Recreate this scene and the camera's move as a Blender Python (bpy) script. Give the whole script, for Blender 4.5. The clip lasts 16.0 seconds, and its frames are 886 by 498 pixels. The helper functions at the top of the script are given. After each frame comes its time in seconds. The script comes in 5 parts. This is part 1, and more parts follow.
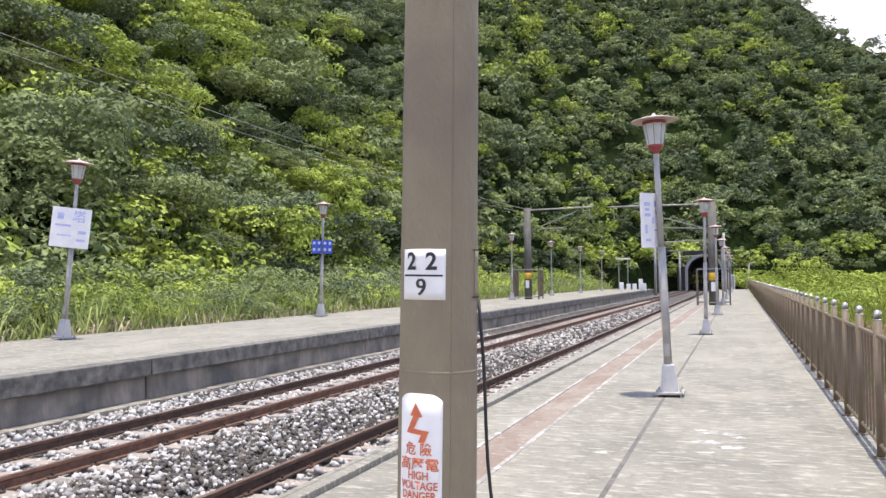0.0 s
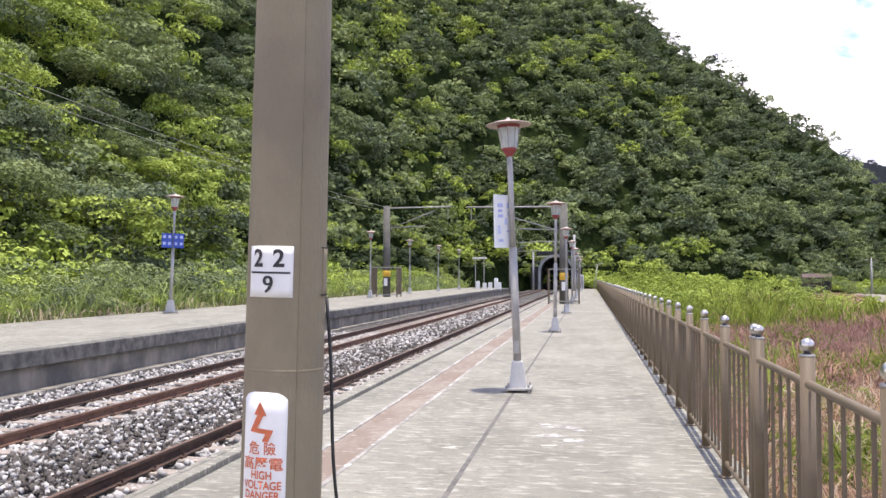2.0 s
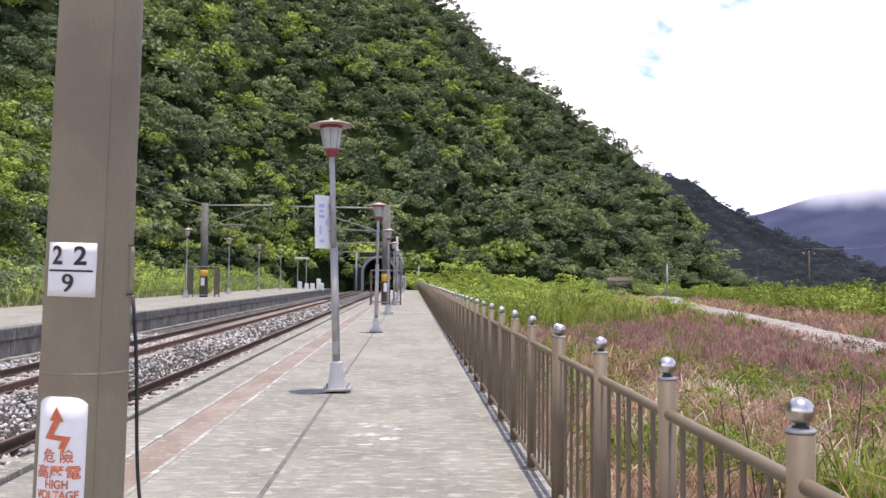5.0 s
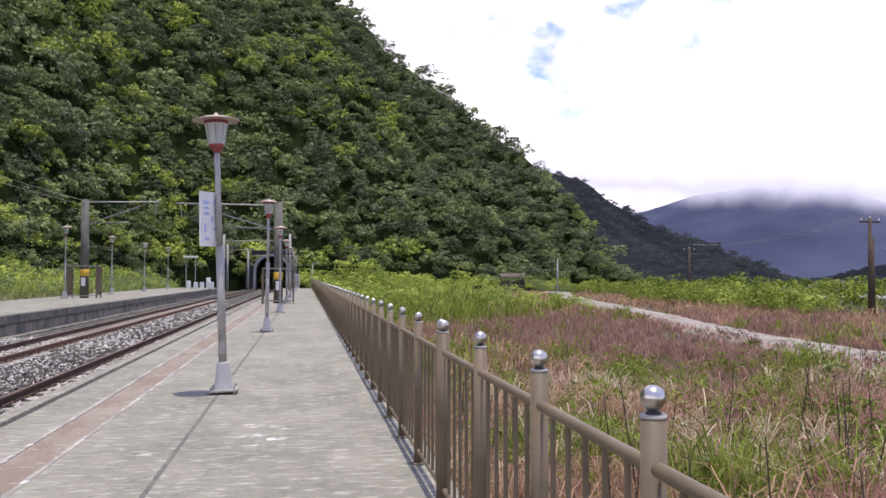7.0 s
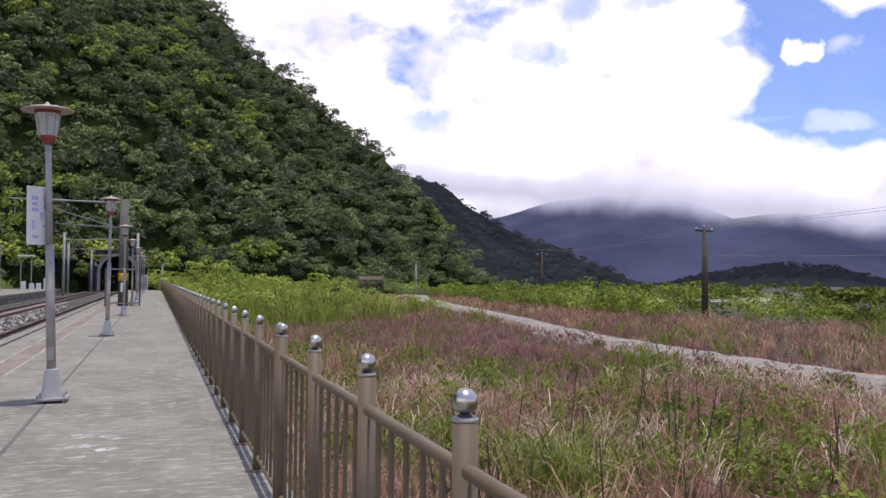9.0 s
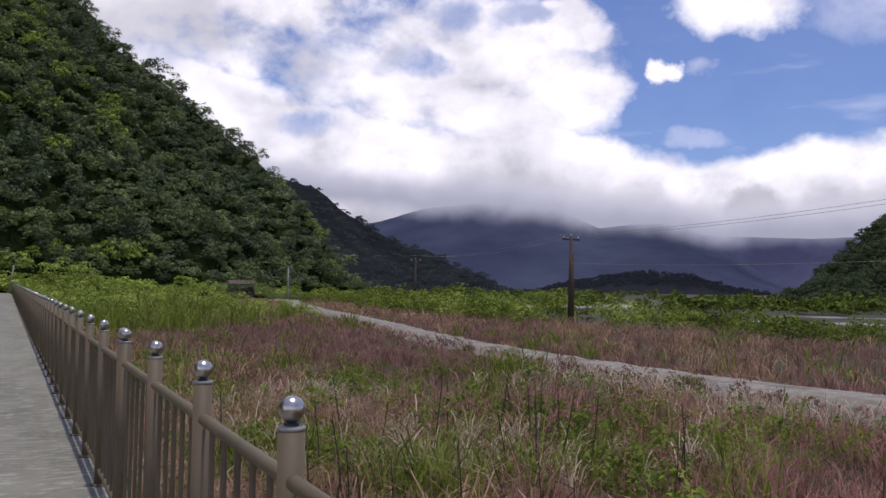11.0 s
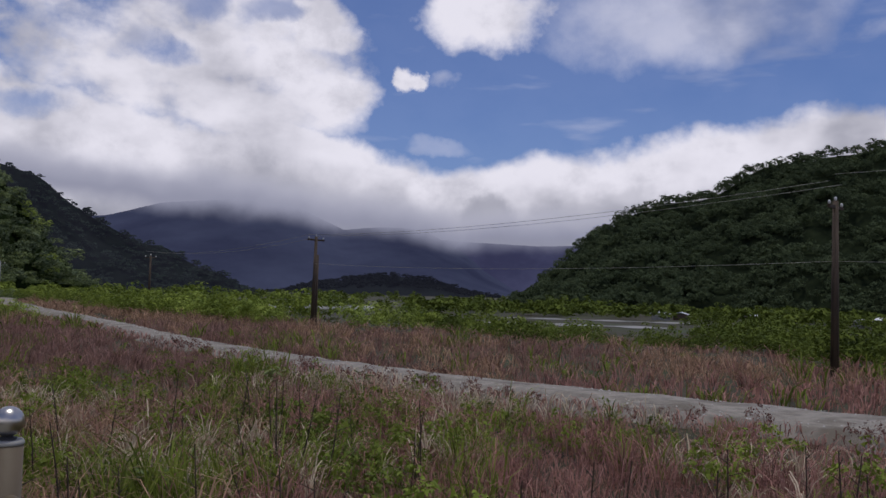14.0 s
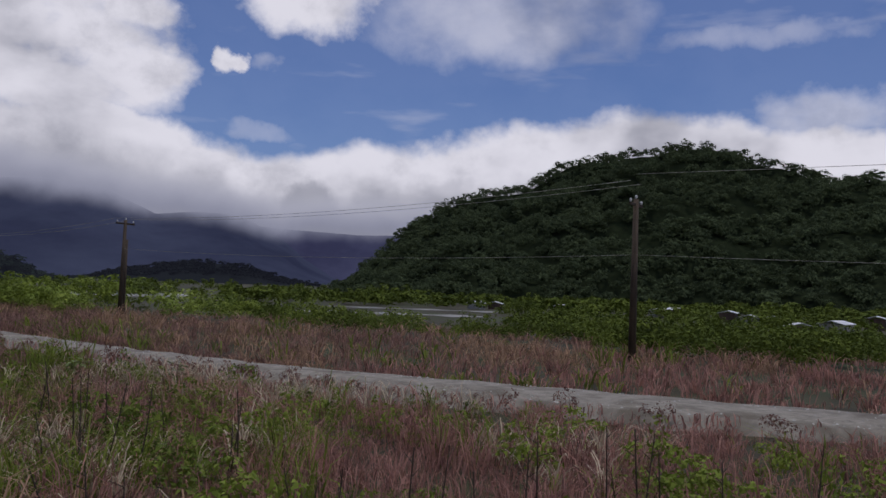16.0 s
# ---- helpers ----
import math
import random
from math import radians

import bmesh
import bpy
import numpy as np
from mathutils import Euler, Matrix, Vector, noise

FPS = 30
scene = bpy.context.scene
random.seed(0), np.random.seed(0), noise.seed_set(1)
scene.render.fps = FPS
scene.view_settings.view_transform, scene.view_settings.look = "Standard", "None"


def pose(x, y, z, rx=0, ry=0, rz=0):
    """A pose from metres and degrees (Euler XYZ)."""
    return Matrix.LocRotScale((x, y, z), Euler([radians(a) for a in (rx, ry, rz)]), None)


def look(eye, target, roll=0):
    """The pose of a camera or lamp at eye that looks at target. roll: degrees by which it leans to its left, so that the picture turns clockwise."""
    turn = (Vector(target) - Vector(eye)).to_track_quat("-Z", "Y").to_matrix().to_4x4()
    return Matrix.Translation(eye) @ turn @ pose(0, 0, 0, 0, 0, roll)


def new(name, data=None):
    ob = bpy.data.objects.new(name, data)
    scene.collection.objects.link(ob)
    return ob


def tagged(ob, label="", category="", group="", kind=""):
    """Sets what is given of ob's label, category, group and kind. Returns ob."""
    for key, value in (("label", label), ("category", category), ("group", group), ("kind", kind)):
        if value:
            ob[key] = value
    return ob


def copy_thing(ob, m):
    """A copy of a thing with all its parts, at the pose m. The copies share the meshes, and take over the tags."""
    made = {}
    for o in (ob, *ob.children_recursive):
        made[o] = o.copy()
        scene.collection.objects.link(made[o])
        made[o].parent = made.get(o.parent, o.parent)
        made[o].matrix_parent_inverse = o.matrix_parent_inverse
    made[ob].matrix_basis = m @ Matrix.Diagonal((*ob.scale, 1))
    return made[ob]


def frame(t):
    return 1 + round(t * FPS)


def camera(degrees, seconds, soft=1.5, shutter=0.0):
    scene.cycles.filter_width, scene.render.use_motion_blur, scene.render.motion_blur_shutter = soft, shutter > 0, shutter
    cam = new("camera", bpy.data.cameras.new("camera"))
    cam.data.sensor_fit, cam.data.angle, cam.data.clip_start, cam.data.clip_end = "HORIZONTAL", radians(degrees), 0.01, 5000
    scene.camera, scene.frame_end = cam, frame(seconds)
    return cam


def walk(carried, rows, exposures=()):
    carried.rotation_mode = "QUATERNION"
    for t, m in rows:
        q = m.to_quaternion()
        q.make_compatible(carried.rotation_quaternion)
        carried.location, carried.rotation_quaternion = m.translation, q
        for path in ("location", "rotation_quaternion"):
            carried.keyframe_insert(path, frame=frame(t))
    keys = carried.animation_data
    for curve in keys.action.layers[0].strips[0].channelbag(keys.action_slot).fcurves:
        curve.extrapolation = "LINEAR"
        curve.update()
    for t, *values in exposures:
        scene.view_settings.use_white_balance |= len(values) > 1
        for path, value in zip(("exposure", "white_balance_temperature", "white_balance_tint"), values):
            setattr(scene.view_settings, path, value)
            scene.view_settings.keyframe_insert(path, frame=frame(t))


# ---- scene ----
cam = camera(56.40, 16.0)
PATH = [
    (0.0, pose(-0.100, 0.070, 1.497, 92.20, 0.68, 19.74)),
    (0.5, pose(-0.090, 0.072, 1.498, 92.05, 0.57, 17.66)),
    (1.0, pose(-0.078, 0.073, 1.499, 92.05, 0.36, 14.87)),
    (1.5, pose(-0.065, 0.065, 1.499, 92.02, 0.32, 12.78)),
    (2.0, pose(-0.050, 0.058, 1.500, 91.97, 0.01, 10.00)),
    (2.5, pose(-0.040, 0.045, 1.498, 91.80, 0.19, 7.72)),
    (3.0, pose(-0.031, 0.036, 1.498, 91.80, 0.45, 5.23)),
    (3.5, pose(-0.024, 0.026, 1.499, 91.92, 0.14, 3.49)),
    (4.0, pose(-0.017, 0.019, 1.501, 92.02, -0.07, 1.41)),
    (6.5, pose(0.023, -0.025, 1.498, 92.05, -0.31, -7.19)),
    (7.0, pose(0.060, -0.026, 1.498, 91.92, 0.04, -9.46)),
    (7.5, pose(0.099, -0.019, 1.500, 92.04, -0.30, -12.75)),
    (8.0, pose(0.140, -0.021, 1.501, 92.11, -0.52, -16.03)),
    (8.5, pose(0.158, -0.022, 1.500, 92.11, -0.47, -17.72)),
    (11.0, pose(0.304, -0.024, 1.497, 92.61, -0.85, -27.87)),
    (11.5, pose(0.310, -0.020, 1.500, 92.74, -1.12, -31.00)),
    (12.0, pose(0.309, -0.015, 1.501, 92.77, -0.65, -34.81)),
    (12.5, pose(0.308, -0.009, 1.503, 92.89, -0.90, -37.98)),
    (13.0, pose(0.307, -0.005, 1.502, 93.15, -1.04, -40.22)),
    (13.5, pose(0.310, -0.004, 1.505, 93.01, -1.34, -42.80)),
    (14.0, pose(0.292, -0.002, 1.500, 93.03, -1.63, -45.51)),
    (14.5, pose(0.275, 0.001, 1.500, 93.00, -1.43, -47.78)),
    (15.0, pose(0.260, 0.004, 1.500, 93.04, -1.66, -51.53)),
    (15.5, pose(0.247, 0.003, 1.500, 92.96, -2.09, -54.83)),
    (16.0, pose(0.240, 0.001, 1.500, 92.66, -2.10, -57.91)),
]
EXPOSURES = [(0.0, 0.62, 6600, 11), (2.0, 0.58, 6600, 13), (4.0, 0.52, 6600, 14), (7.0, 0.1, 6500, 15), (8.5, -0.17, 6450, 15), (11.0, -0.95, 6300, 12), (13.0, -1.32, 6200, 11), (16.0, -1.6, 6150, 10)]
walk(cam, PATH, EXPOSURES)

# ---- light ----
SUN_EL, SUN_AZ = 86.5, 95.0      # degrees; azimuth clockwise from +y


def sun_and_sky():
    lamp = bpy.data.lights.new("sun", "SUN")
    lamp.energy, lamp.angle, lamp.color = 4.2, radians(0.6), (1.0, 0.935, 0.83)
    ob = new("sun", lamp)
    e, a = radians(SUN_EL), radians(SUN_AZ)
    d = Vector((math.sin(a) * math.cos(e), math.cos(a) * math.cos(e), math.sin(e)))
    ob.matrix_world = look(d * 60, (0, 0, 0))
    w = bpy.data.worlds.new("sky")
    scene.world = w
    w.use_nodes = True
    N, L = w.node_tree.nodes, w.node_tree.links
    N.clear()

    def m(op, a, b=None, c=None):
        n = N.new("ShaderNodeMath")
        n.operation = op
        for k, v in enumerate((a, b, c)):
            if v is None:
                continue
            if isinstance(v, (int, float)):
                n.inputs[k].default_value = v
            else:
                L.new(v, n.inputs[k])
        return n.outputs[0]

    def smooth(v, lo, hi):
        n = N.new("ShaderNodeMapRange")
        n.interpolation_type = "SMOOTHSTEP"
        L.new(v, n.inputs["Value"])
        n.inputs["From Min"].default_value, n.inputs["From Max"].default_value = lo, hi
        return n.outputs[0]

    def nz(scale, detail, rough, w=0.0, stretch=(1, 1, 1)):
        mp = N.new("ShaderNodeMapping")
        mp.inputs["Scale"].default_value = stretch
        mp.inputs["Location"].default_value = (w, w * 0.7, w * 0.3)
        L.new(tc.outputs["Generated"], mp.inputs["Vector"])
        n = N.new("ShaderNodeTexNoise")
        n.inputs["Scale"].default_value, n.inputs["Detail"].default_value, n.inputs["Roughness"].default_value = scale, detail, rough
        L.new(mp.outputs[0], n.inputs["Vector"])
        return m("SUBTRACT", n.outputs["Fac"], 0.5)

    tc = N.new("ShaderNodeTexCoord")
    sep = N.new("ShaderNodeSeparateXYZ")
    L.new(tc.outputs["Generated"], sep.inputs[0])
    big, mid, fine = nz(5, 3, 0.5), nz(13, 4, 0.5, 3.0, (1, 1, 1.6)), nz(24, 9, 0.68, 7.0)
    wa, we = nz(11, 6, 0.55, 21.0), nz(12, 6, 0.55, 31.0)
    az0 = m("MULTIPLY", m("ARCTAN2", sep.outputs[0], sep.outputs[1]), 57.2958)
    el0 = m("MULTIPLY", m("ARCSINE", sep.outputs[2]), 57.2958)
    az = m("ADD", az0, m("MULTIPLY", wa, 7.0))
    el = m("ADD", el0, m("MULTIPLY", we, 4.0))
    # the bank of cloud that lies over the mountains: its top by azimuth
    top = N.new("ShaderNodeValToRGB")
    L.new(m("DIVIDE", az, 90.0), top.inputs[0])
    cr = top.color_ramp
    cr.interpolation = "B_SPLINE"
    for k, (a_, t_) in enumerate([(0, 21), (12, 14), (24, 11.2), (34, 11.7), (37.6, 11.7), (40.6, 9.4), (44.3, 8.7), (49.6, 8.8), (56, 9.9), (62, 11.2), (68, 11.8), (76.7, 12.5), (79.5, 10.5), (90, 11.5)]):
        e_ = cr.elements[k] if k < 2 else cr.elements.new(a_ / 90)
        e_.position = a_ / 90
        e_.color = (t_ / 25,) * 3 + (1,)
    topv = m("MULTIPLY", top.outputs[0], 25.0)
    edge = m("ADD", m("MULTIPLY", mid, 1.0), m("MULTIPLY", fine, 1.1))
    bank = smooth(m("ADD", m("SUBTRACT", topv, el), edge), -0.6, 0.95)

    def blob(ca, ce, ra, re, k, lo=-0.32, hi=0.75):
        u = m("DIVIDE", m("SUBTRACT", az, ca), ra)
        v = m("DIVIDE", m("SUBTRACT", el, ce), re)
        q = m("SUBTRACT", 1.0, m("ADD", m("MULTIPLY", u, u), m("MULTIPLY", v, v)))
        return smooth(m("ADD", q, m("ADD", m("MULTIPLY", mid, k * 1.7), m("MULTIPLY", fine, k * 0.8))), lo, hi)

    def less(v, amount):
        return m("SUBTRACT", 1.0, m("MULTIPLY", v, amount))

    mask = bank
    for b in (blob(28, 14.6, 11.8, 5.0, 1.2), blob(37.2, 13.0, 3.8, 2.2, 1.0), blob(36.5, 17.2, 2.6, 2.2, 1.0), blob(33, 11.6, 7, 2.2, 0.6), blob(47.8, 18.6, 5.0, 2.6, 1.0), blob(42.9, 14.6, 1.3, 1.0, 0.8, -0.1, 0.6), blob(5, 21, 22, 9, 1.6)):
        mask = m("MAXIMUM", mask, b)
    # openings where the blue shows
    for b, k_ in ((blob(25.5, 15.2, 2.6, 1.0, 2.4, -0.7, 1.5), 0.8), (blob(28.4, 18.0, 2.0, 0.9, 2.4, -0.7, 1.5), 0.75), (blob(17.6, 11.0, 2.8, 0.9, 2.4, -0.7, 1.5), 0.7), (blob(8.4, 15.0, 1.8, 0.8, 2.2, -0.7, 1.5), 0.5), (blob(33.5, 18.2, 1.8, 0.8, 2.2, -0.7, 1.5), 0.6)):
        mask = m("MULTIPLY", mask, less(b, k_))
    thin = m("MULTIPLY", blob(61, 18.2, 12, 4.0, 0.55, -0.1, 1.2), 0.6)
    for b, k_ in ((blob(45.2, 14.5, 1.6, 0.9, 1.8, -0.2, 1.4), 0.4), (blob(44.8, 10.3, 2.6, 0.6, 1.6, -0.3, 1.6), 0.3), (blob(78, 16.6, 8, 1.2, 1.2, -0.1, 1.2), 0.35), (blob(84, 11.2, 7, 2.6, 1.2, -0.1, 1.2), 0.6)):
        thin = m("MAXIMUM", thin, m("MULTIPLY", b, k_))
    streak = m("MULTIPLY", smooth(nz(6, 4, 0.5, 11.0, (1, 1, 5)), 0.0, 0.3), 0.3)
    thin = m("MAXIMUM", m("MAXIMUM", thin, streak), 0.05)
    overhead = smooth(m("ADD", m("MULTIPLY", big, 1.0), m("MULTIPLY", mid, 1.0)), -0.05, 0.25)
    away = m("MAXIMUM", smooth(el, 21, 30), m("MAXIMUM", smooth(az, 92, 104), smooth(m("MULTIPLY", az, -1.0), 2, 12)))
    mask = m("MAXIMUM", mask, m("MULTIPLY", overhead, m("MULTIPLY", away, 0.8)))
    mask = m("MAXIMUM", mask, thin)
    # grey undersides, the two rounded caps over the mountain and the shaded heaps
    low = smooth(m("ADD", m("SUBTRACT", el, 5.4), m("MULTIPLY", mid, 3.0)), -2.4, 2.8)
    shade = m("MULTIPLY", smooth(m("ADD", m("MULTIPLY", big, 1.3), m("MULTIPLY", mid, 0.6)), -0.42, 0.08), low)
    for b, k_ in ((blob(32.5, 4.0, 10.5, 6.0, 0.4, 0.0, 0.9), 0.62), (blob(48.4, 4.2, 3.1, 3.0, 0.3, 0.0, 0.5), 0.7), (blob(9, 17.2, 6, 3, 1.2, -0.1, 0.9), 0.6), (blob(17.3, 15.2, 3.6, 2.4, 1.2, -0.1, 0.9), 0.55)):
        shade = m("MULTIPLY", shade, less(b, k_))
    shade = m("MULTIPLY", shade, less(smooth(m("ADD", nz(8, 6, 0.55, 41.0, (1, 1, 1.8)), m("MULTIPLY", fine, 0.5)), -0.04, 0.26), 0.42))
    grey = N.new("ShaderNodeMix")
    grey.data_type = "RGBA"
    L.new(shade, grey.inputs["Factor"])
    grey.inputs[6].default_value, grey.inputs[7].default_value = (0.80, 0.79, 0.93, 1), (2.2, 2.09, 2.22, 1)
    sky = N.new("ShaderNodeTexSky")
    sky.sky_type, sky.sun_disc = "NISHITA", False
    sky.sun_elevation, sky.sun_rotation = radians(SUN_EL), radians(SUN_AZ)
    sky.air_density, sky.dust_density, sky.ozone_density = 1.0, 0.4, 2.0
    dim = N.new("ShaderNodeMix")
    dim.data_type, dim.blend_type = "RGBA", "MULTIPLY"
    dim.inputs["Factor"].default_value = 1.0
    L.new(sky.outputs[0], dim.inputs[6])
    dim.inputs[7].default_value = (0.128, 0.146, 0.212, 1)
    mix = N.new("ShaderNodeMix")
    mix.data_type = "RGBA"
    L.new(mask, mix.inputs["Factor"])
    L.new(dim.outputs[2], mix.inputs[6])
    L.new(grey.outputs[2], mix.inputs[7])
    bg = N.new("ShaderNodeBackground")
    L.new(mix.outputs[2], bg.inputs[0])
    out = N.new("ShaderNodeOutputWorld")
    L.new(bg.outputs[0], out.inputs[0])


sun_and_sky()


# ---- materials ----
def mat(name, dark, light, scale=4.0, rough=0.8, metal=0.0, bump=0.0, bump_scale=60.0, stain=None, stain_scale=0.6, stain_amount=0.5,
        stretch=(1, 1, 1), island=0.0, per_object=0.0, translucent=0.0, spec=0.5, detail=6.0):
    mt = bpy.data.materials.new(name)
    mt.use_nodes = True
    N, L = mt.node_tree.nodes, mt.node_tree.links
    b = N["Principled BSDF"]
    b.inputs["Roughness"].default_value, b.inputs["Metallic"].default_value = rough, metal
    b.inputs["Specular IOR Level"].default_value = spec
    tc = N.new("ShaderNodeNewGeometry")
    mp = N.new("ShaderNodeMapping")
    mp.inputs["Scale"].default_value = stretch
    L.new(tc.outputs["Position"], mp.inputs[0])
    n = N.new("ShaderNodeTexNoise")
    n.inputs["Scale"].default_value, n.inputs["Detail"].default_value, n.inputs["Roughness"].default_value = scale, detail, 0.62
    L.new(mp.outputs[0], n.inputs["Vector"])
    ramp = N.new("ShaderNodeMapRange")
    ramp.inputs["From Min"].default_value, ramp.inputs["From Max"].default_value = 0.32, 0.68
    L.new(n.outputs["Fac"], ramp.inputs["Value"])
    fac = ramp.outputs[0]
    for amount, sock in ((island, "Random Per Island"), (per_object, "")):
        if amount:
            if sock:
                rnd = tc.outputs[sock]
            else:
                rnd = N.new("ShaderNodeObjectInfo").outputs["Random"]
            x = N.new("ShaderNodeMix")
            x.inputs["Factor"].default_value = amount
            L.new(fac, x.inputs[2])
            L.new(rnd, x.inputs[3])
            fac = x.outputs[0]
    c = N.new("ShaderNodeMix")
    c.data_type = "RGBA"
    L.new(fac, c.inputs["Factor"])
    c.inputs[6].default_value, c.inputs[7].default_value = (*dark, 1), (*light, 1)
    col = c.outputs[2]
    if stain:
        s = N.new("ShaderNodeTexNoise")
        s.inputs["Scale"].default_value, s.inputs["Detail"].default_value = stain_scale, 5.0
        L.new(tc.outputs["Position"], s.inputs["Vector"])
        r = N.new("ShaderNodeMapRange")
        r.inputs["From Min"].default_value, r.inputs["From Max"].default_value, r.inputs["To Max"].default_value = 0.47, 0.66, stain_amount
        L.new(s.outputs["Fac"], r.inputs["Value"])
        c2 = N.new("ShaderNodeMix")
        c2.data_type = "RGBA"
        L.new(r.outputs[0], c2.inputs["Factor"])
        L.new(col, c2.inputs[6])
        c2.inputs[7].default_value = (*stain, 1)
        col = c2.outputs[2]
    L.new(col, b.inputs["Base Color"])
    if bump:
        bn = N.new("ShaderNodeTexNoise")
        bn.inputs["Scale"].default_value, bn.inputs["Detail"].default_value = bump_scale, 4.0
        L.new(mp.outputs[0], bn.inputs["Vector"])
        bp = N.new("ShaderNodeBump")
        bp.inputs["Strength"].default_value, bp.inputs["Distance"].default_value = bump, 0.02
        L.new(bn.outputs["Fac"], bp.inputs["Height"])
        L.new(bp.outputs[0], b.inputs["Normal"])
    if translucent:
        t = N.new("ShaderNodeBsdfTranslucent")
        L.new(col, t.inputs[0])
        mx = N.new("ShaderNodeMixShader")
        mx.inputs[0].default_value = translucent
        L.new(b.outputs[0], mx.inputs[1])
        L.new(t.outputs[0], mx.inputs[2])
        L.new(mx.outputs[0], N["Material Output"].inputs[0])
    return mt


def layered(name, base, layers, rough=0.9, bump=0.5, bump_scale=45):
    """A surface built up of patches: layers of (colour, scale, stretch, from, to, amount)."""
    mt = bpy.data.materials.new(name)
    mt.use_nodes = True
    N, L = mt.node_tree.nodes, mt.node_tree.links
    b = N["Principled BSDF"]
    b.inputs["Roughness"].default_value, b.inputs["Specular IOR Level"].default_value = rough, 0.3
    g = N.new("ShaderNodeNewGeometry")

    def noise_at(scale, stretch, detail=6.0):
        mp = N.new("ShaderNodeMapping")
        mp.inputs["Scale"].default_value = stretch
        L.new(g.outputs["Position"], mp.inputs[0])
        n = N.new("ShaderNodeTexNoise")
        n.inputs["Scale"].default_value, n.inputs["Detail"].default_value, n.inputs["Roughness"].default_value = scale, detail, 0.65
        L.new(mp.outputs[0], n.inputs["Vector"])
        return n.outputs["Fac"]

    col = None
    for k, (c, scale, stretch, lo, hi, amount) in enumerate(layers):
        r = N.new("ShaderNodeMapRange")
        r.inputs["From Min"].default_value, r.inputs["From Max"].default_value, r.inputs["To Max"].default_value = lo, hi, amount
        L.new(noise_at(scale, stretch), r.inputs["Value"])
        x = N.new("ShaderNodeMix")
        x.data_type = "RGBA"
        L.new(r.outputs[0], x.inputs["Factor"])
        if col is None:
            x.inputs[6].default_value = (*base, 1)
        else:
            L.new(col, x.inputs[6])
        x.inputs[7].default_value = (*c, 1)
        col = x.outputs[2]
    L.new(col, b.inputs["Base Color"])
    bp = N.new("ShaderNodeBump")
    bp.inputs["Strength"].default_value, bp.inputs["Distance"].default_value = bump, 0.015
    L.new(noise_at(bump_scale, (1, 1, 1), 5.0), bp.inputs["Height"])
    L.new(bp.outputs[0], b.inputs["Normal"])
    return mt


M_PLAT = layered("platform concrete", (0.215, 0.205, 0.165), [
    ((0.125, 0.12, 0.098), 1.3, (1, 1, 1), 0.45, 0.72, 0.7),
    ((0.30, 0.286, 0.23), 0.7, (1, 0.6, 1), 0.46, 0.66, 0.7),
    ((0.40, 0.385, 0.315), 5.5, (0.8, 2.4, 1), 0.53, 0.62, 0.75),
    ((0.115, 0.11, 0.1), 9.0, (0.9, 2.2, 1), 0.56, 0.66, 0.6),
    ((0.6, 0.58, 0.5), 2.6, (0.7, 1.6, 1), 0.66, 0.7, 0.8),
    ((0.5, 0.48, 0.4), 15.0, (0.6, 2.6, 1), 0.6, 0.66, 0.6),
    ((0.09, 0.085, 0.072), 20.0, (0.8, 2.2, 1), 0.6, 0.68, 0.7),
    ((0.10, 0.095, 0.085), 60.0, (1, 1, 1), 0.55, 0.7, 0.5)], bump=0.8)
M_JOINT = mat("dirty joint filler", (0.075, 0.07, 0.062), (0.16, 0.15, 0.13), 9.0, 0.95, bump=0.3)
M_WALL = mat("weathered concrete", (0.145, 0.13, 0.1), (0.31, 0.28, 0.225), 3.0, 0.9, bump=0.5, bump_scale=40, stain=(0.07, 0.07, 0.065), stain_scale=1.1, stain_amount=0.75, stretch=(1, 1, 0.35))
M_COPING = mat("dirty coping concrete", (0.055, 0.053, 0.045), (0.2, 0.188, 0.158), 5.0, 0.9, bump=0.6, bump_scale=50, stain=(0.05, 0.05, 0.047), stain_scale=1.5, stain_amount=0.7)
M_STRIP = layered("faded tactile strip", (0.2, 0.155, 0.12), [
    ((0.285, 0.255, 0.21), 1.3, (1, 0.5, 1), 0.45, 0.62, 0.7), ((0.16, 0.125, 0.09), 7.0, (1, 1, 1), 0.54, 0.66, 0.55), ((0.4, 0.38, 0.32), 9.0, (1, 1.5, 1), 0.57, 0.65, 0.65)])
M_LINE = layered("worn white paint", (0.235, 0.225, 0.195), [
    ((0.44, 0.42, 0.375), 1.5, (2, 0.8, 1), 0.42, 0.56, 0.9), ((0.2, 0.19, 0.165), 12.0, (1, 1, 1), 0.48, 0.6, 0.8), ((0.6, 0.58, 0.53), 5.0, (1, 0.7, 1), 0.57, 0.63, 0.8)])
M_BALLASTBED = layered("ballast bed", (0.075, 0.068, 0.058), [
    ((0.028, 0.025, 0.022), 14.0, (1, 1, 1), 0.45, 0.55, 0.9), ((0.42, 0.4, 0.36), 16.0, (1, 1.2, 1), 0.57, 0.62, 0.85)], bump=1.0, bump_scale=20)
M_STONE = mat("dark ballast stone", (0.02, 0.017, 0.014), (0.125, 0.108, 0.09), 0.7, 0.9, island=0.8, bump=0.3, bump_scale=60)
M_STONE_PALE = mat("pale ballast stone", (0.15, 0.145, 0.13), (0.55, 0.53, 0.49), 0.9, 0.9, island=0.75)
M_RAIL = mat("rusty rail steel", (0.035, 0.022, 0.016), (0.10, 0.055, 0.035), 9.0, 0.75, 0.2, bump=0.3)
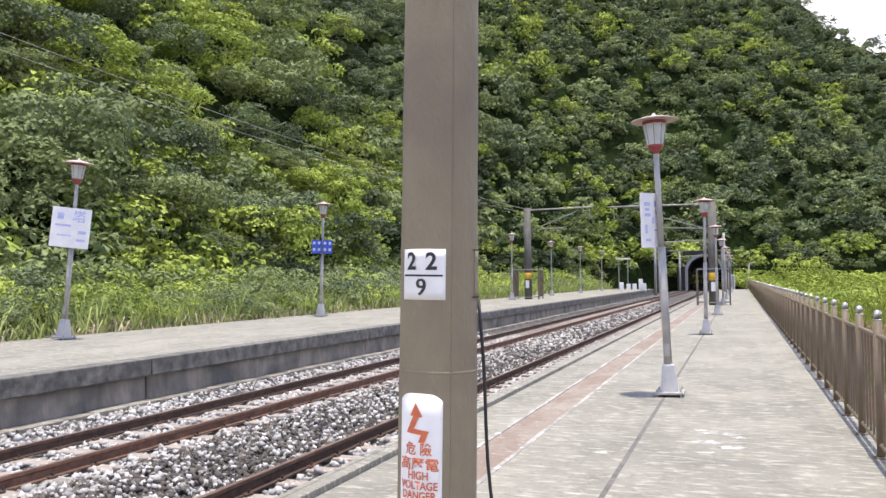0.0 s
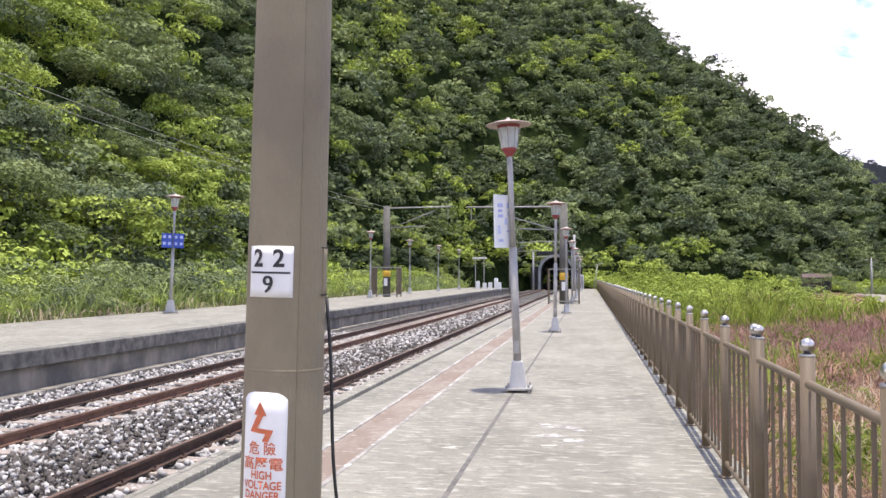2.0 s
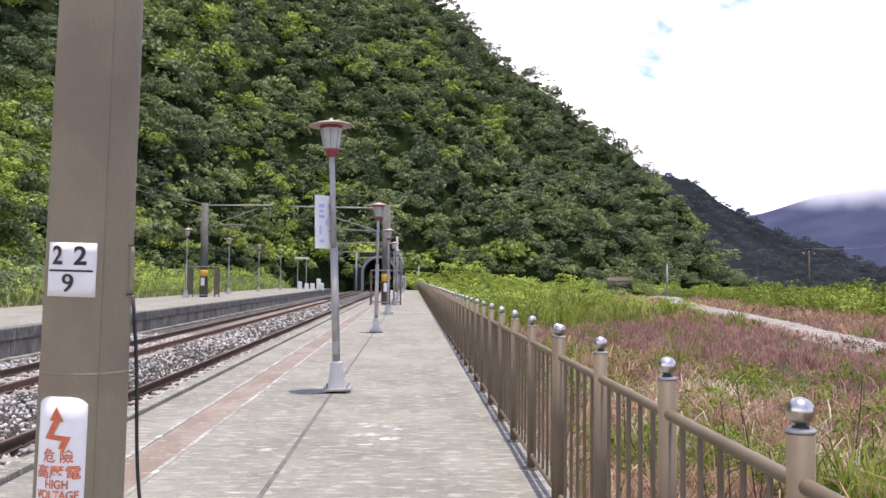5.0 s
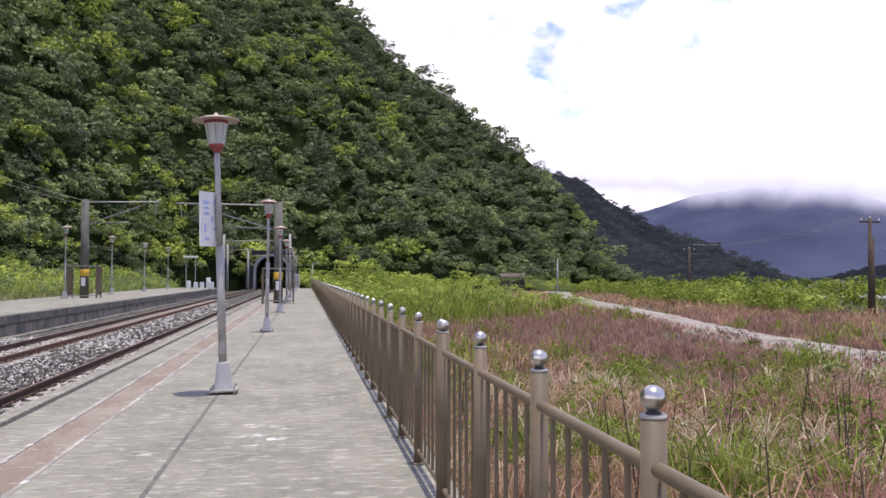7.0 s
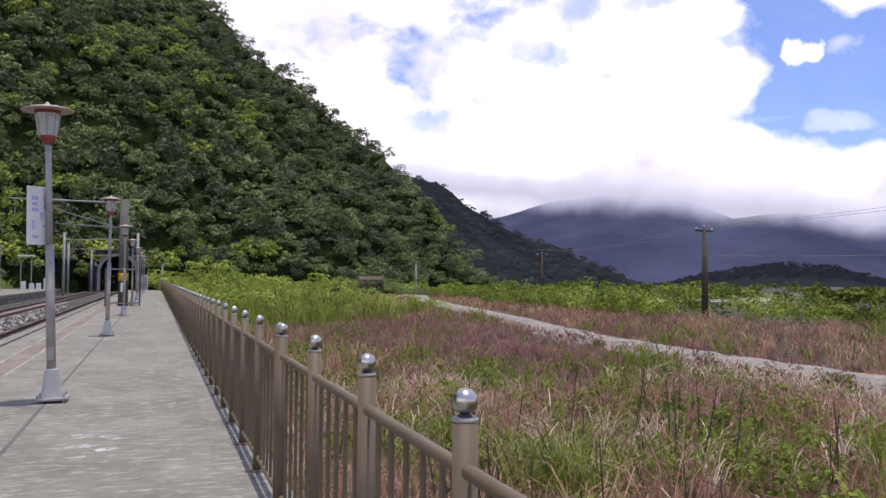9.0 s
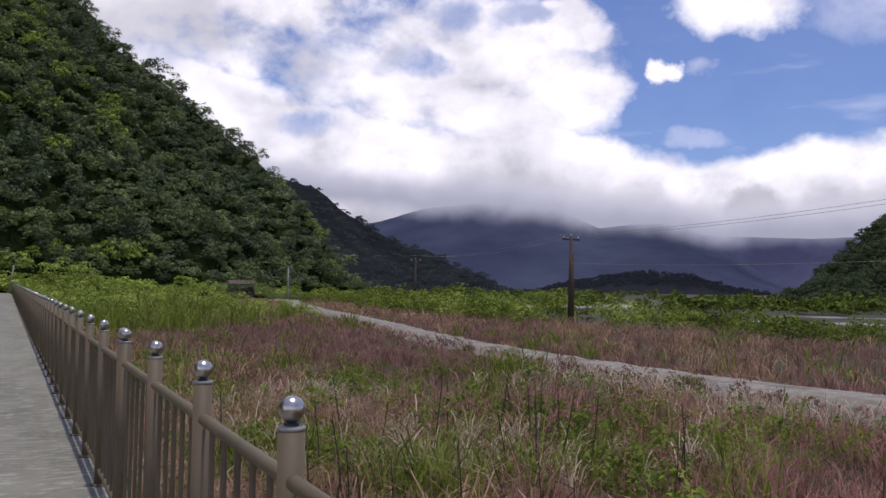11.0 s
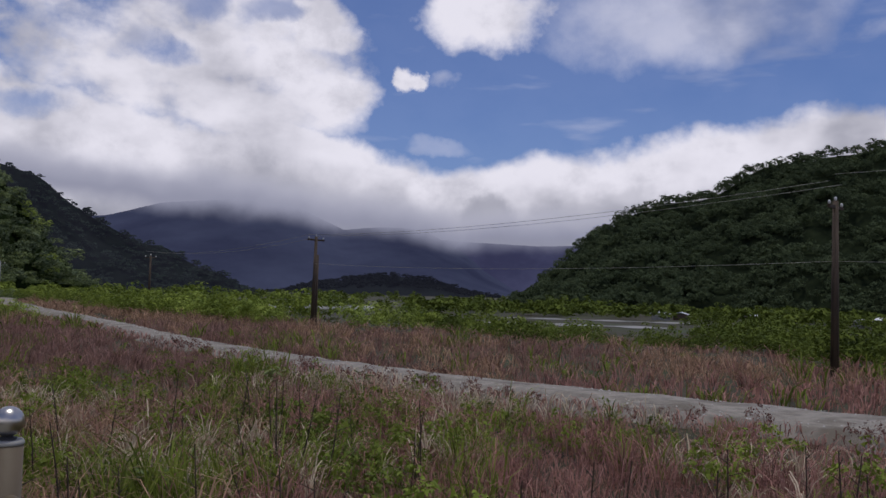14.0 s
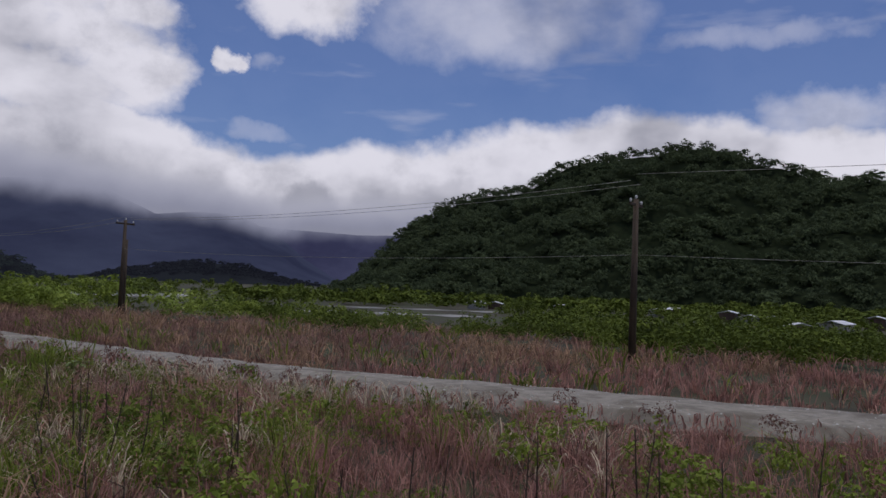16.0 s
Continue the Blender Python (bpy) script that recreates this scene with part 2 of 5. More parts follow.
M_RAIL_RUST = mat("bright rust rail steel", (0.09, 0.045, 0.028), (0.19, 0.10, 0.06), 9.0, 0.8, 0.1, bump=0.3)
M_RAILTOP = mat("worn rail head", (0.16, 0.10, 0.07), (0.3, 0.2, 0.15), 5.0, 0.45, 0.6)
M_SLEEPER = mat("rust stained sleeper", (0.2, 0.165, 0.13), (0.34, 0.295, 0.245), 4.0, 0.9, bump=0.4, per_object=0.3)
M_POLE = mat("brown painted concrete", (0.19, 0.157, 0.095), (0.245, 0.207, 0.13), 2.2, 0.75, bump=0.25, bump_scale=45, stain=(0.15, 0.118, 0.08), stain_scale=2.0, stain_amount=0.6, stretch=(1, 1, 0.5))
M_GALV = mat("galvanised steel", (0.27, 0.262, 0.235), (0.38, 0.37, 0.335), 6.0, 0.6, 0.1, bump=0.1)
M_BASEPAINT = mat("pale painted metal", (0.36, 0.36, 0.34), (0.48, 0.475, 0.45), 5.0, 0.6, stain=(0.45, 0.43, 0.4), stain_scale=5.0, stain_amount=0.4)
M_WHITE = mat("white enamel", (0.71, 0.705, 0.66), (0.8, 0.795, 0.75), 5.0, 0.75, spec=0.2, stain=(0.6, 0.59, 0.56), stain_scale=4.0, stain_amount=0.3)
M_BLACK = mat("black paint", (0.012, 0.012, 0.014), (0.03, 0.03, 0.03), 20.0, 0.6)
M_ORANGE = mat("faded red orange paint", (0.50, 0.11, 0.04), (0.62, 0.17, 0.07), 14.0, 0.65)
M_RED = mat("dark red paint", (0.2, 0.035, 0.035), (0.3, 0.06, 0.055), 8.0, 0.5)
M_HAT = mat("weathered lamp cap", (0.34, 0.25, 0.21), (0.5, 0.41, 0.36), 7.0, 0.6)
M_FROST = mat("milky lamp glass", (0.6, 0.63, 0.6), (0.75, 0.78, 0.74), 6.0, 0.35, translucent=0.5)
M_BLUE = mat("blue enamel", (0.02, 0.05, 0.28), (0.04, 0.09, 0.4), 4.0, 0.5)
M_INK = mat("faded blue lettering", (0.36, 0.4, 0.62), (0.48, 0.52, 0.72), 12.0, 0.6)
M_FENCE = mat("brown anodised metal", (0.115, 0.09, 0.057), (0.165, 0.13, 0.085), 3.0, 0.55, 0.0, spec=0.3, bump=0.05, bump_scale=120, stain=(0.15, 0.11, 0.075), stain_scale=3.0, stain_amount=0.4)
M_CHROME = mat("polished steel", (0.44, 0.415, 0.38), (0.58, 0.55, 0.5), 8.0, 0.28, 1.0)
M_YELLOW = mat("yellow warning paint", (0.6, 0.36, 0.03), (0.75, 0.48, 0.06), 6.0, 0.6)
M_CABLE = mat("black cable", (0.012, 0.012, 0.012), (0.03, 0.03, 0.03), 30.0, 0.5)
M_MAST = mat("dark grey mast concrete", (0.085, 0.083, 0.07), (0.135, 0.13, 0.11), 3.0, 0.85, bump=0.2)
M_WOOD = mat("weathered pole wood", (0.045, 0.032, 0.022), (0.105, 0.075, 0.052), 3.0, 0.9, bump=0.4, stretch=(4, 4, 0.3))
M_CONC_POLE = mat("grey concrete pole", (0.24, 0.24, 0.23), (0.36, 0.355, 0.34), 3.0, 0.85, bump=0.2)
M_ROAD = mat("pale concrete lane", (0.18, 0.16, 0.13), (0.35, 0.315, 0.262), 3.5, 0.95, bump=0.8, bump_scale=45, stain=(0.12, 0.098, 0.07), stain_scale=0.9, stain_amount=0.8)
M_GROUND = mat("dry grassy earth", (0.024, 0.02, 0.009), (0.066, 0.055, 0.024), 1.1, 0.95, bump=1.0, bump_scale=6, stain=(0.05, 0.068, 0.018), stain_scale=0.12, stain_amount=0.85)
M_GRAVEL = mat("pale river gravel", (0.2, 0.195, 0.18), (0.36, 0.35, 0.325), 0.1, 0.95)
# Near-black undergrowth: shade between the crowns is put into its colour.
M_HILL_SHADE = mat("undergrowth", (0.006, 0.010, 0.004), (0.022, 0.033, 0.010), 1.3, 1.0, spec=0.0, bump=1.0, bump_scale=1.5)
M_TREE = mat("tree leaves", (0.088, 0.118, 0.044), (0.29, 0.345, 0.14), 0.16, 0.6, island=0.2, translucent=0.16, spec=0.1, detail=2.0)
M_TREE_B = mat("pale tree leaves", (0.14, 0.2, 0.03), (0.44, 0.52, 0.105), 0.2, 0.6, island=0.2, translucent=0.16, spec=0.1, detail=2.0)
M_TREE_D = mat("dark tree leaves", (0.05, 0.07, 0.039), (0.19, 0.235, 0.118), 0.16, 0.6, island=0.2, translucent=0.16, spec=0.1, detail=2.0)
# Darker than the near trees: cloud shade is put into the leaf colour.
M_SHADE = mat("forest with shade in colour", (0.045, 0.06, 0.034), (0.115, 0.147, 0.075), 0.08, 0.9, island=0.35, translucent=0.3, spec=0.0, detail=3.0)
M_BUSH = mat("olive scrub leaves", (0.065, 0.095, 0.016), (0.29, 0.36, 0.055), 0.3, 0.6, island=0.4, translucent=0.2, spec=0.1, detail=2.0)
M_SCRUB = mat("dark olive scrub leaves", (0.036, 0.053, 0.012), (0.165, 0.208, 0.036), 0.2, 0.7, island=0.4, translucent=0.16, spec=0.05, detail=2.0)
# Shade under the far trees is put into this dark base colour.
M_UNDER_SHADE = mat("shaded far undergrowth", (0.010, 0.014, 0.008), (0.024, 0.032, 0.016), 0.3, 1.0, spec=0.0)
M_STRAW_PALE = mat("bleached dry grass", (0.22, 0.16, 0.1), (0.8, 0.68, 0.5), 2.5, 0.75, island=0.5, translucent=0.3, spec=0.2)
M_CANE = mat("cane grass", (0.075, 0.12, 0.025), (0.42, 0.5, 0.15), 0.5, 0.6, island=0.6, translucent=0.35, spec=0.3)
M_PINK = mat("pink seeding grass", (0.05, 0.018, 0.016), (0.74, 0.41, 0.33), 2.2, 0.8, island=0.45, translucent=0.35, spec=0.15)
M_MAUVE = mat("brownish mauve grass", (0.06, 0.03, 0.026), (0.55, 0.33, 0.265), 2.2, 0.8, island=0.45, translucent=0.35, spec=0.15)
M_STRAW = mat("dry straw grass", (0.06, 0.034, 0.022), (0.68, 0.44, 0.29), 2.2, 0.8, island=0.5, translucent=0.35, spec=0.15)
M_WEED = mat("green weeds", (0.028, 0.044, 0.008), (0.32, 0.39, 0.06), 2.0, 0.7, island=0.45, translucent=0.35, spec=0.2)
M_DOCK = mat("dark red dock weeds", (0.07, 0.035, 0.03), (0.26, 0.125, 0.1), 2.0, 0.8, island=0.5, translucent=0.2, spec=0.1)
M_STALK = mat("dead brown stalk", (0.05, 0.035, 0.025), (0.11, 0.08, 0.055), 6.0, 0.9)
M_DARK = mat("tunnel lining", (0.02, 0.02, 0.02), (0.05, 0.05, 0.048), 1.0, 0.95)
M_TIN = mat("pale sheet metal roof", (0.6, 0.6, 0.6), (0.78, 0.78, 0.78), 1.0, 0.5)
M_HUT = mat("dark reddish hut wall", (0.06, 0.04, 0.034), (0.12, 0.08, 0.065), 1.0, 0.9)


# ---- mesh helpers ----
def box(bm, cx, cy, cz, sx, sy, sz, bevel=0.0, rot=None):
    r = bmesh.ops.create_cube(bm, size=1.0)
    m = Matrix.Translation((cx, cy, cz)) @ (rot.to_4x4() if rot else Matrix.Identity(4)) @ Matrix.Diagonal((sx, sy, sz, 1))
    bmesh.ops.transform(bm, matrix=m, verts=r["verts"])
    if bevel:
        es = list({e for v in r["verts"] for e in v.link_edges})
        bmesh.ops.bevel(bm, geom=es, offset=bevel, segments=2, affect="EDGES", profile=0.5)


def tube(bm, p0, p1, r0, r1=None, n=12, caps=True):
    r1 = r0 if r1 is None else r1
    p0, p1 = Vector(p0), Vector(p1)
    q = (p1 - p0).to_track_quat("Z", "Y")
    rings = []
    for p, r in ((p0, r0), (p1, r1)):
        rings.append([bm.verts.new(p + q @ Vector((r * math.cos(6.28318 * k / n), r * math.sin(6.28318 * k / n), 0))) for k in range(n)])
    for k in range(n):
        f = bm.faces.new((rings[0][k], rings[0][(k + 1) % n], rings[1][(k + 1) % n], rings[1][k]))
        f.smooth = n > 6
    if caps:
        bm.faces.new(rings[1])
        bm.faces.new(rings[0][::-1])


def lathe(bm, profile, n=24, at=(0, 0, 0), axis=None):
    rings = []
    for r, z in profile:
        rings.append([bm.verts.new(Vector(at) + Vector((r * math.cos(6.28318 * k / n), r * math.sin(6.28318 * k / n), z))) for k in range(n)])
    for a, b in zip(rings, rings[1:]):
        for k in range(n):
            bm.faces.new((a[k], a[(k + 1) % n], b[(k + 1) % n], b[k])).smooth = True
    bm.faces.new(rings[-1])
    bm.faces.new(rings[0][::-1])


def path_tube(bm, pts, r, n=6):
    pts = [Vector(p) for p in pts]
    rings = []
    for k, p in enumerate(pts):
        d = pts[min(k + 1, len(pts) - 1)] - pts[max(k - 1, 0)]
        q = d.to_track_quat("Z", "Y")
        rings.append([bm.verts.new(p + q @ Vector((r * math.cos(6.28318 * i / n), r * math.sin(6.28318 * i / n), 0))) for i in range(n)])
    for a, b in zip(rings, rings[1:]):
        for i in range(n):
            bm.faces.new((a[i], a[(i + 1) % n], b[(i + 1) % n], b[i])).smooth = True
    bm.faces.new(rings[-1])
    bm.faces.new(rings[0][::-1])


def done(bm, name, material):
    bmesh.ops.recalc_face_normals(bm, faces=bm.faces)
    me = bpy.data.meshes.new(name)
    bm.to_mesh(me)
    bm.free()
    me.materials.append(material)
    return me


def part(name, bm, material, parent, label=""):
    ob = new(name, done(bm, name, material))
    ob.parent = parent
    if label:
        ob["label"] = label
    return ob


def share(name, mesh, parent, m=None, label=""):
    ob = new(name, mesh)
    ob.parent = parent
    if m is not None:
        ob.matrix_basis = m
    if label:
        ob["label"] = label
    return ob


def thing(name, m, label, category, group="", kind=""):
    ob = new(name)
    ob.empty_display_size = 0.2
    ob.matrix_basis = m
    return tagged(ob, label, category, group, kind)


def solo(name, bm, material, label, category, group="", kind=""):
    return tagged(new(name, done(bm, name, material)), label, category, group, kind)


def raw(name, verts, faces, material, smooth=False):
    """A mesh from arrays: verts (n, 3), faces (m, k)."""
    verts, faces = np.asarray(verts, np.float32), np.asarray(faces, np.int32)
    me = bpy.data.meshes.new(name)
    me.vertices.add(len(verts))
    me.vertices.foreach_set("co", verts.ravel())
    k = faces.shape[1]
    me.loops.add(faces.size)
    me.loops.foreach_set("vertex_index", faces.ravel())
    me.polygons.add(len(faces))
    me.polygons.foreach_set("loop_start", np.arange(0, faces.size, k, dtype=np.int32))
    if smooth:
        me.polygons.foreach_set("use_smooth", np.ones(len(faces), bool))
    me.update(calc_edges=True)
    me.materials.append(material)
    return me


def lettering(text, size, material, parent, name, place, align="CENTER", label="", bold=0.0):
    """Writing as a mesh; place(x, y) gives the world of the parent for the flat text coordinates."""
    cu = bpy.data.curves.new(name, "FONT")
    cu.body, cu.size, cu.align_x, cu.align_y = text, size, align, "CENTER"
    cu.offset = bold
    tmp = new("tmp", cu)
    dg = bpy.context.evaluated_depsgraph_get()
    dg.update()
    me = bpy.data.meshes.new_from_object(tmp.evaluated_get(dg))
    bpy.data.objects.remove(tmp)
    for v in me.vertices:
        v.co = place(v.co.x, v.co.y)
    me.materials.clear()
    me.materials.append(material)
    return share(name, me, parent, label=label)


def interp(x, pts):
    return np.interp(x, [p[0] for p in pts], [p[1] for p in pts])


rng = np.random.default_rng(7)


# ---- ground and hills ----
GROUND_X = [(-4500, 0.0), (-18, 0.0), (-16.1, -0.1), (-15.9, -0.85), (-3.0, -0.85), (1.2, -0.9), (2.2, -1.3), (40, -1.3), (95, -4.2), (4500, -4.2)]


def ground_z(x):
    return interp(x, GROUND_X)


def ground():
    xs = np.array(sorted([-4500, -1500, -500, -200, -100, -60, -40, -30, -24, -18, -16.1, -15.9, -12, -9, -6, -3, 1.2, 2.2, 4, 6, 8, 10, 12, 14, 16, 18, 20, 22, 24, 26, 29, 33, 40, 50, 60, 75, 95, 150, 250, 500, 1500, 4500]), float)
    ys = np.array([-1500, -400, -100, -50, -25] + list(np.arange(-10, 40, 2.0)) + list(np.arange(40, 140, 6.0)) + [150, 200, 300, 500, 1000, 2500, 4500], float)
    X, Y = np.meshgrid(xs, ys)
    Z = ground_z(X)
    bump = (np.sin(X * 0.7 + Y * 0.3) + np.sin(Y * 0.9 - X * 0.35)) * 0.04
    Z = Z + np.where((X > 3) & (X < 45), bump, 0)
    n, m = len(xs), len(ys)
    idx = np.arange(n * m).reshape(m, n)
    F = np.stack([idx[:-1, :-1], idx[:-1, 1:], idx[1:, 1:], idx[1:, :-1]], -1).reshape(-1, 4)
    tagged(new("ground", raw("ground", np.stack([X, Y, Z], -1).reshape(-1, 3), F, M_GROUND, True)), "uneven dry earth under rough wild grass", "ground", kind="structure")


ground()


class Hill:
    """A slope that rises from a foot line to a ridge; both are laid out by bearing from the station."""

    def __init__(self, foot, ridge, height, base=0.0, rough=1.1, power=0.95):
        self.foot, self.ridge, self.height, self.base, self.rough, self.power = foot, ridge, height, base, rough, power

    def place(self, az, u):
        f, r, h = interp(az, self.foot), interp(az, self.ridge), interp(az, self.height)
        d = f + (r - f) * u
        z = np.where(u <= 1, np.clip(u, 0, 1) ** self.power, 1 - 0.7 * (u - 1)) * h
        a = np.radians(az)
        x, y = d * np.sin(a), d * np.cos(a)
        k = self.rough
        z = z + k * np.clip(u * 5, 0, 1) * (np.sin(x * 0.11 + 1) * np.sin(y * 0.09) + 0.5 * np.sin(x * 0.23 + y * 0.19))
        return x, y, z + self.base

    def build(self, name, label, material, a0, a1, na, nu=36, umax=1.35):
        A, U = np.meshgrid(np.linspace(a0, a1, na), np.linspace(0, umax, nu))
        x, y, z = self.place(A, U)
        z[0] -= 3.0
        idx = np.arange(na * nu).reshape(nu, na)
        F = np.stack([idx[:-1, :-1], idx[:-1, 1:], idx[1:, 1:], idx[1:, :-1]], -1).reshape(-1, 4)
        return tagged(new(name, raw(name, np.stack([x, y, z], -1).reshape(-1, 3), F, material, True)), label, "hill", kind="structure")

    def scatter(self, a0, a1, spacing, el_max=90.0, u1=1.03, u0=0.0):
        """Places on the slope about spacing metres apart."""
        out = []
        step = spacing
        n_az = 200
        azs = np.linspace(a0, a1, n_az + 1)
        for k in range(n_az):
            am = (azs[k] + azs[k + 1]) / 2
            f, r = interp(am, self.foot), interp(am, self.ridge)
            w = math.radians(azs[k + 1] - azs[k])
            area = 0.5 * (r * r - f * f) * w * 1.25
            n = rng.poisson(max(area, 0) / (step * step))
            if not n:
                continue
            q = rng.random(n)
            d = np.sqrt(f * f + (r * r * (1.06) - f * f) * q)
            u = (d - f) / (r - f)
            a = azs[k] + (azs[k + 1] - azs[k]) * rng.random(n)
            ok = (u <= u1) & (u >= u0)
            if ok.any():
                x, y, z = self.place(a[ok], u[ok])
                out.append(np.stack([x, y, z], 1))
        P = np.concatenate(out)
        el = np.degrees(np.arctan2(P[:, 2] - 1.5, np.hypot(P[:, 0], P[:, 1])))
        return P[el < el_max]


def crown_template(n, size, seed, flat=0.8):
    """n leaf sprays on a crown of radius 1, gathered in flattened clumps that face up and out, as triangles."""
    g = np.random.default_rng(seed)
    k = 19
    cd = g.normal(size=(k, 3))
    cd[:, 2] = np.abs(cd[:, 2]) * 0.95 - 0.1
    cd /= np.linalg.norm(cd, axis=1)[:, None]
    cc = cd * (0.52 + 0.36 * g.random((k, 1)))
    cr = 0.17 + 0.19 * g.random(k)
    j = g.choice(k, n, p=cr ** 2 / (cr ** 2).sum())
    v = g.normal(size=(n, 3))
    v[:, 2] = np.abs(v[:, 2]) * np.where(g.random(n) < 0.86, 1.0, -0.7)
    v += 0.35 * cd[j]
    v /= np.linalg.norm(v, axis=1)[:, None]
    rad = cr[j] * np.where(g.random(n) < 0.88, 0.9 + 0.2 * g.random(n), 0.6)
    p = cc[j] + v * rad[:, None] * np.array([1.0, 1.0, 0.72])
    nrm = v + 0.42 * g.normal(size=(n, 3))
    nrm[:, 2] += 0.2
    nrm /= np.linalg.norm(nrm, axis=1)[:, None]
    t = np.cross(nrm, g.normal(size=(n, 3)))
    t /= np.linalg.norm(t, axis=1)[:, None] + 1e-9
    b = np.cross(nrm, t)
    s = size * (0.6 + 0.8 * g.random((n, 1)))
    droop = np.array([0, 0, -0.2]) * s
    q = np.stack([p - t * s, p + b * s * 0.75 + t * s * 0.5, p + t * s * 0.8 - b * s * 0.55 + droop], 1)
    q[:, :, 2] *= flat
    return q.astype(np.float32)


def woods(name, centres, radii, templates, material, label, category="trees", squash=(0.75, 1.1)):
    parts = []
    for c, r in zip(centres, radii):
        q = templates[rng.integers(0, len(templates))]
        a = rng.random() * 6.28318
        co, si = math.cos(a), math.sin(a)
        R = np.array([[co, si, 0], [-si, co, 0], [0, 0, rng.uniform(*squash)]], np.float32)
        parts.append((q.reshape(-1, 3) @ R) * np.float32(r) + np.asarray(c, np.float32))
    V = np.concatenate(parts)
    return tagged(new(name, raw(name, V, np.arange(len(V)).reshape(-1, 3), material)), label, category, kind="stuff")


RIDGE_L = [(-75, 190), (-45, 190), (-20, 235), (-2, 265), (5, 268), (12, 262), (18, 250), (22, 240)]
FOOT_L = [(-75, 24.5), (-60, 27), (-50, 31), (-40, 37), (-30, 47), (-22, 64), (-15, 92), (-9, 128), (-3, 143), (5, 165), (12, 190), (18, 215), (22, 236)]


def skyline(pts, ridge, less):
    return [(a, interp(a, ridge) * math.tan(radians(e)) + 1.5 - less) for a, e in pts]


HILL_L = Hill(FOOT_L, RIDGE_L, [(-75, 105), (-45, 112), (-20, 120), (-8, 112)] + skyline([(-2, 21.2), (1, 19.8), (4.2, 17.8), (5.8, 15.4), (9.7, 13.0), (12.4, 11.2), (15.2, 9.1), (17.9, 6.1), (19.8, 3.7), (21.7, 1.5), (22.6, 0.6)], RIDGE_L, 3.6), 0.0)
RIDGE_S = [(5, 640), (35, 640)]
HILL_S = Hill([(5, 470), (35, 560)], RIDGE_S, skyline([(5, 10.5), (10, 10), (14, 8.9), (19, 7.0), (22.2, 4.8), (26.1, 3.1), (30.5, 1.0), (33, -0.3), (35, -0.8)], RIDGE_S, 5.0), -2.0, 4.0)
RIDGE_R = [(48, 470), (95, 470)]
HILL_R = Hill([(48, 400), (52, 340), (60, 320), (95, 320)], RIDGE_R, [(a, h + 4.2) for a, h in skyline([(49, -0.5), (51.1, -0.3), (52.6, 1.6), (54.5, 3.4), (57.9, 6.1), (62.9, 7.4), (66.7, 9.0), (70.5, 10.0), (75.3, 10.5), (77.1, 10.1), (78.8, 9.0), (81.2, 8.4), (85, 8.3), (88, 7.0), (95, 6)], RIDGE_R, 5.5)], -4.2, 3.0)

# Haze over distance and light patches on slopes are put into uneven emission.
def haze_glow_mat(name, base, glow, strength, scale=0.004):
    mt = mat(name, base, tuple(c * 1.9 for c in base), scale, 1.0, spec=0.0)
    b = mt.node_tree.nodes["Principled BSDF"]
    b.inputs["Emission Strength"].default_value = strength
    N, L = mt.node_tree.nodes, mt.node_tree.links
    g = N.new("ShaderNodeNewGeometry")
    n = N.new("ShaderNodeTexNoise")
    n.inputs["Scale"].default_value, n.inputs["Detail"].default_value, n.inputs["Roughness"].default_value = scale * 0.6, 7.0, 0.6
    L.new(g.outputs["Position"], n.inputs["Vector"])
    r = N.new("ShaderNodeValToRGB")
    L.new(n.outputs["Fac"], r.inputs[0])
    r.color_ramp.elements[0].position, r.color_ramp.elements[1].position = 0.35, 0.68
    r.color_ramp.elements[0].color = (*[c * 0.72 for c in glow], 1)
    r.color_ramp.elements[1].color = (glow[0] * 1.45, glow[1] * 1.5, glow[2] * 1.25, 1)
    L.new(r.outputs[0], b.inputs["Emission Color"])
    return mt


# Dark base for cloud shade and faint emission for haze on the spur.
M_SPUR = haze_glow_mat("hazy far forest", (0.016, 0.024, 0.016), (0.027, 0.027, 0.044), 1.0, 0.05)
HILL_L.build("hill_near", "steep green hillside covered in thick forest", M_HILL_SHADE, -75, 22.6, 130)
HILL_S.build("hill_spur", "dark wooded spur, cloud shade and haze put into its colour", haze_glow_mat("hazy far undergrowth", (0.003, 0.005, 0.003), (0.025, 0.025, 0.041), 1.0, 0.05), 5, 35, 50)
HILL_R.build("hill_across_valley", "wooded hill across the valley, shade put into its dark colour", M_UNDER_SHADE, 48, 95, 60)

T_CLOSE = [crown_template(2700, 0.033, s) for s in (41, 42, 43, 44)]
T_NEAR = [crown_template(950, 0.052, s) for s in (1, 2, 3, 4)]
T_MID = [crown_template(300, 0.088, s) for s in (5, 6, 7, 8)]
T_FAR = [crown_template(170, 0.125, s, 1.1) for s in (9, 10, 11, 12)]
T_UNDER = [crown_template(330, 0.075, s) for s in (71, 72, 73)]
T_LOW = [crown_template(70, 0.24, s) for s in (13, 14, 15)]
LEAFAGE = ((0, 0.15, M_TREE_B, "light green subtropical trees on the hillside"), (0.15, 0.62, M_TREE, "leafy green subtropical trees on the hillside"), (0.62, 1.0, M_TREE_D, "dark green subtropical trees on the hillside, partly shade put into colour"))


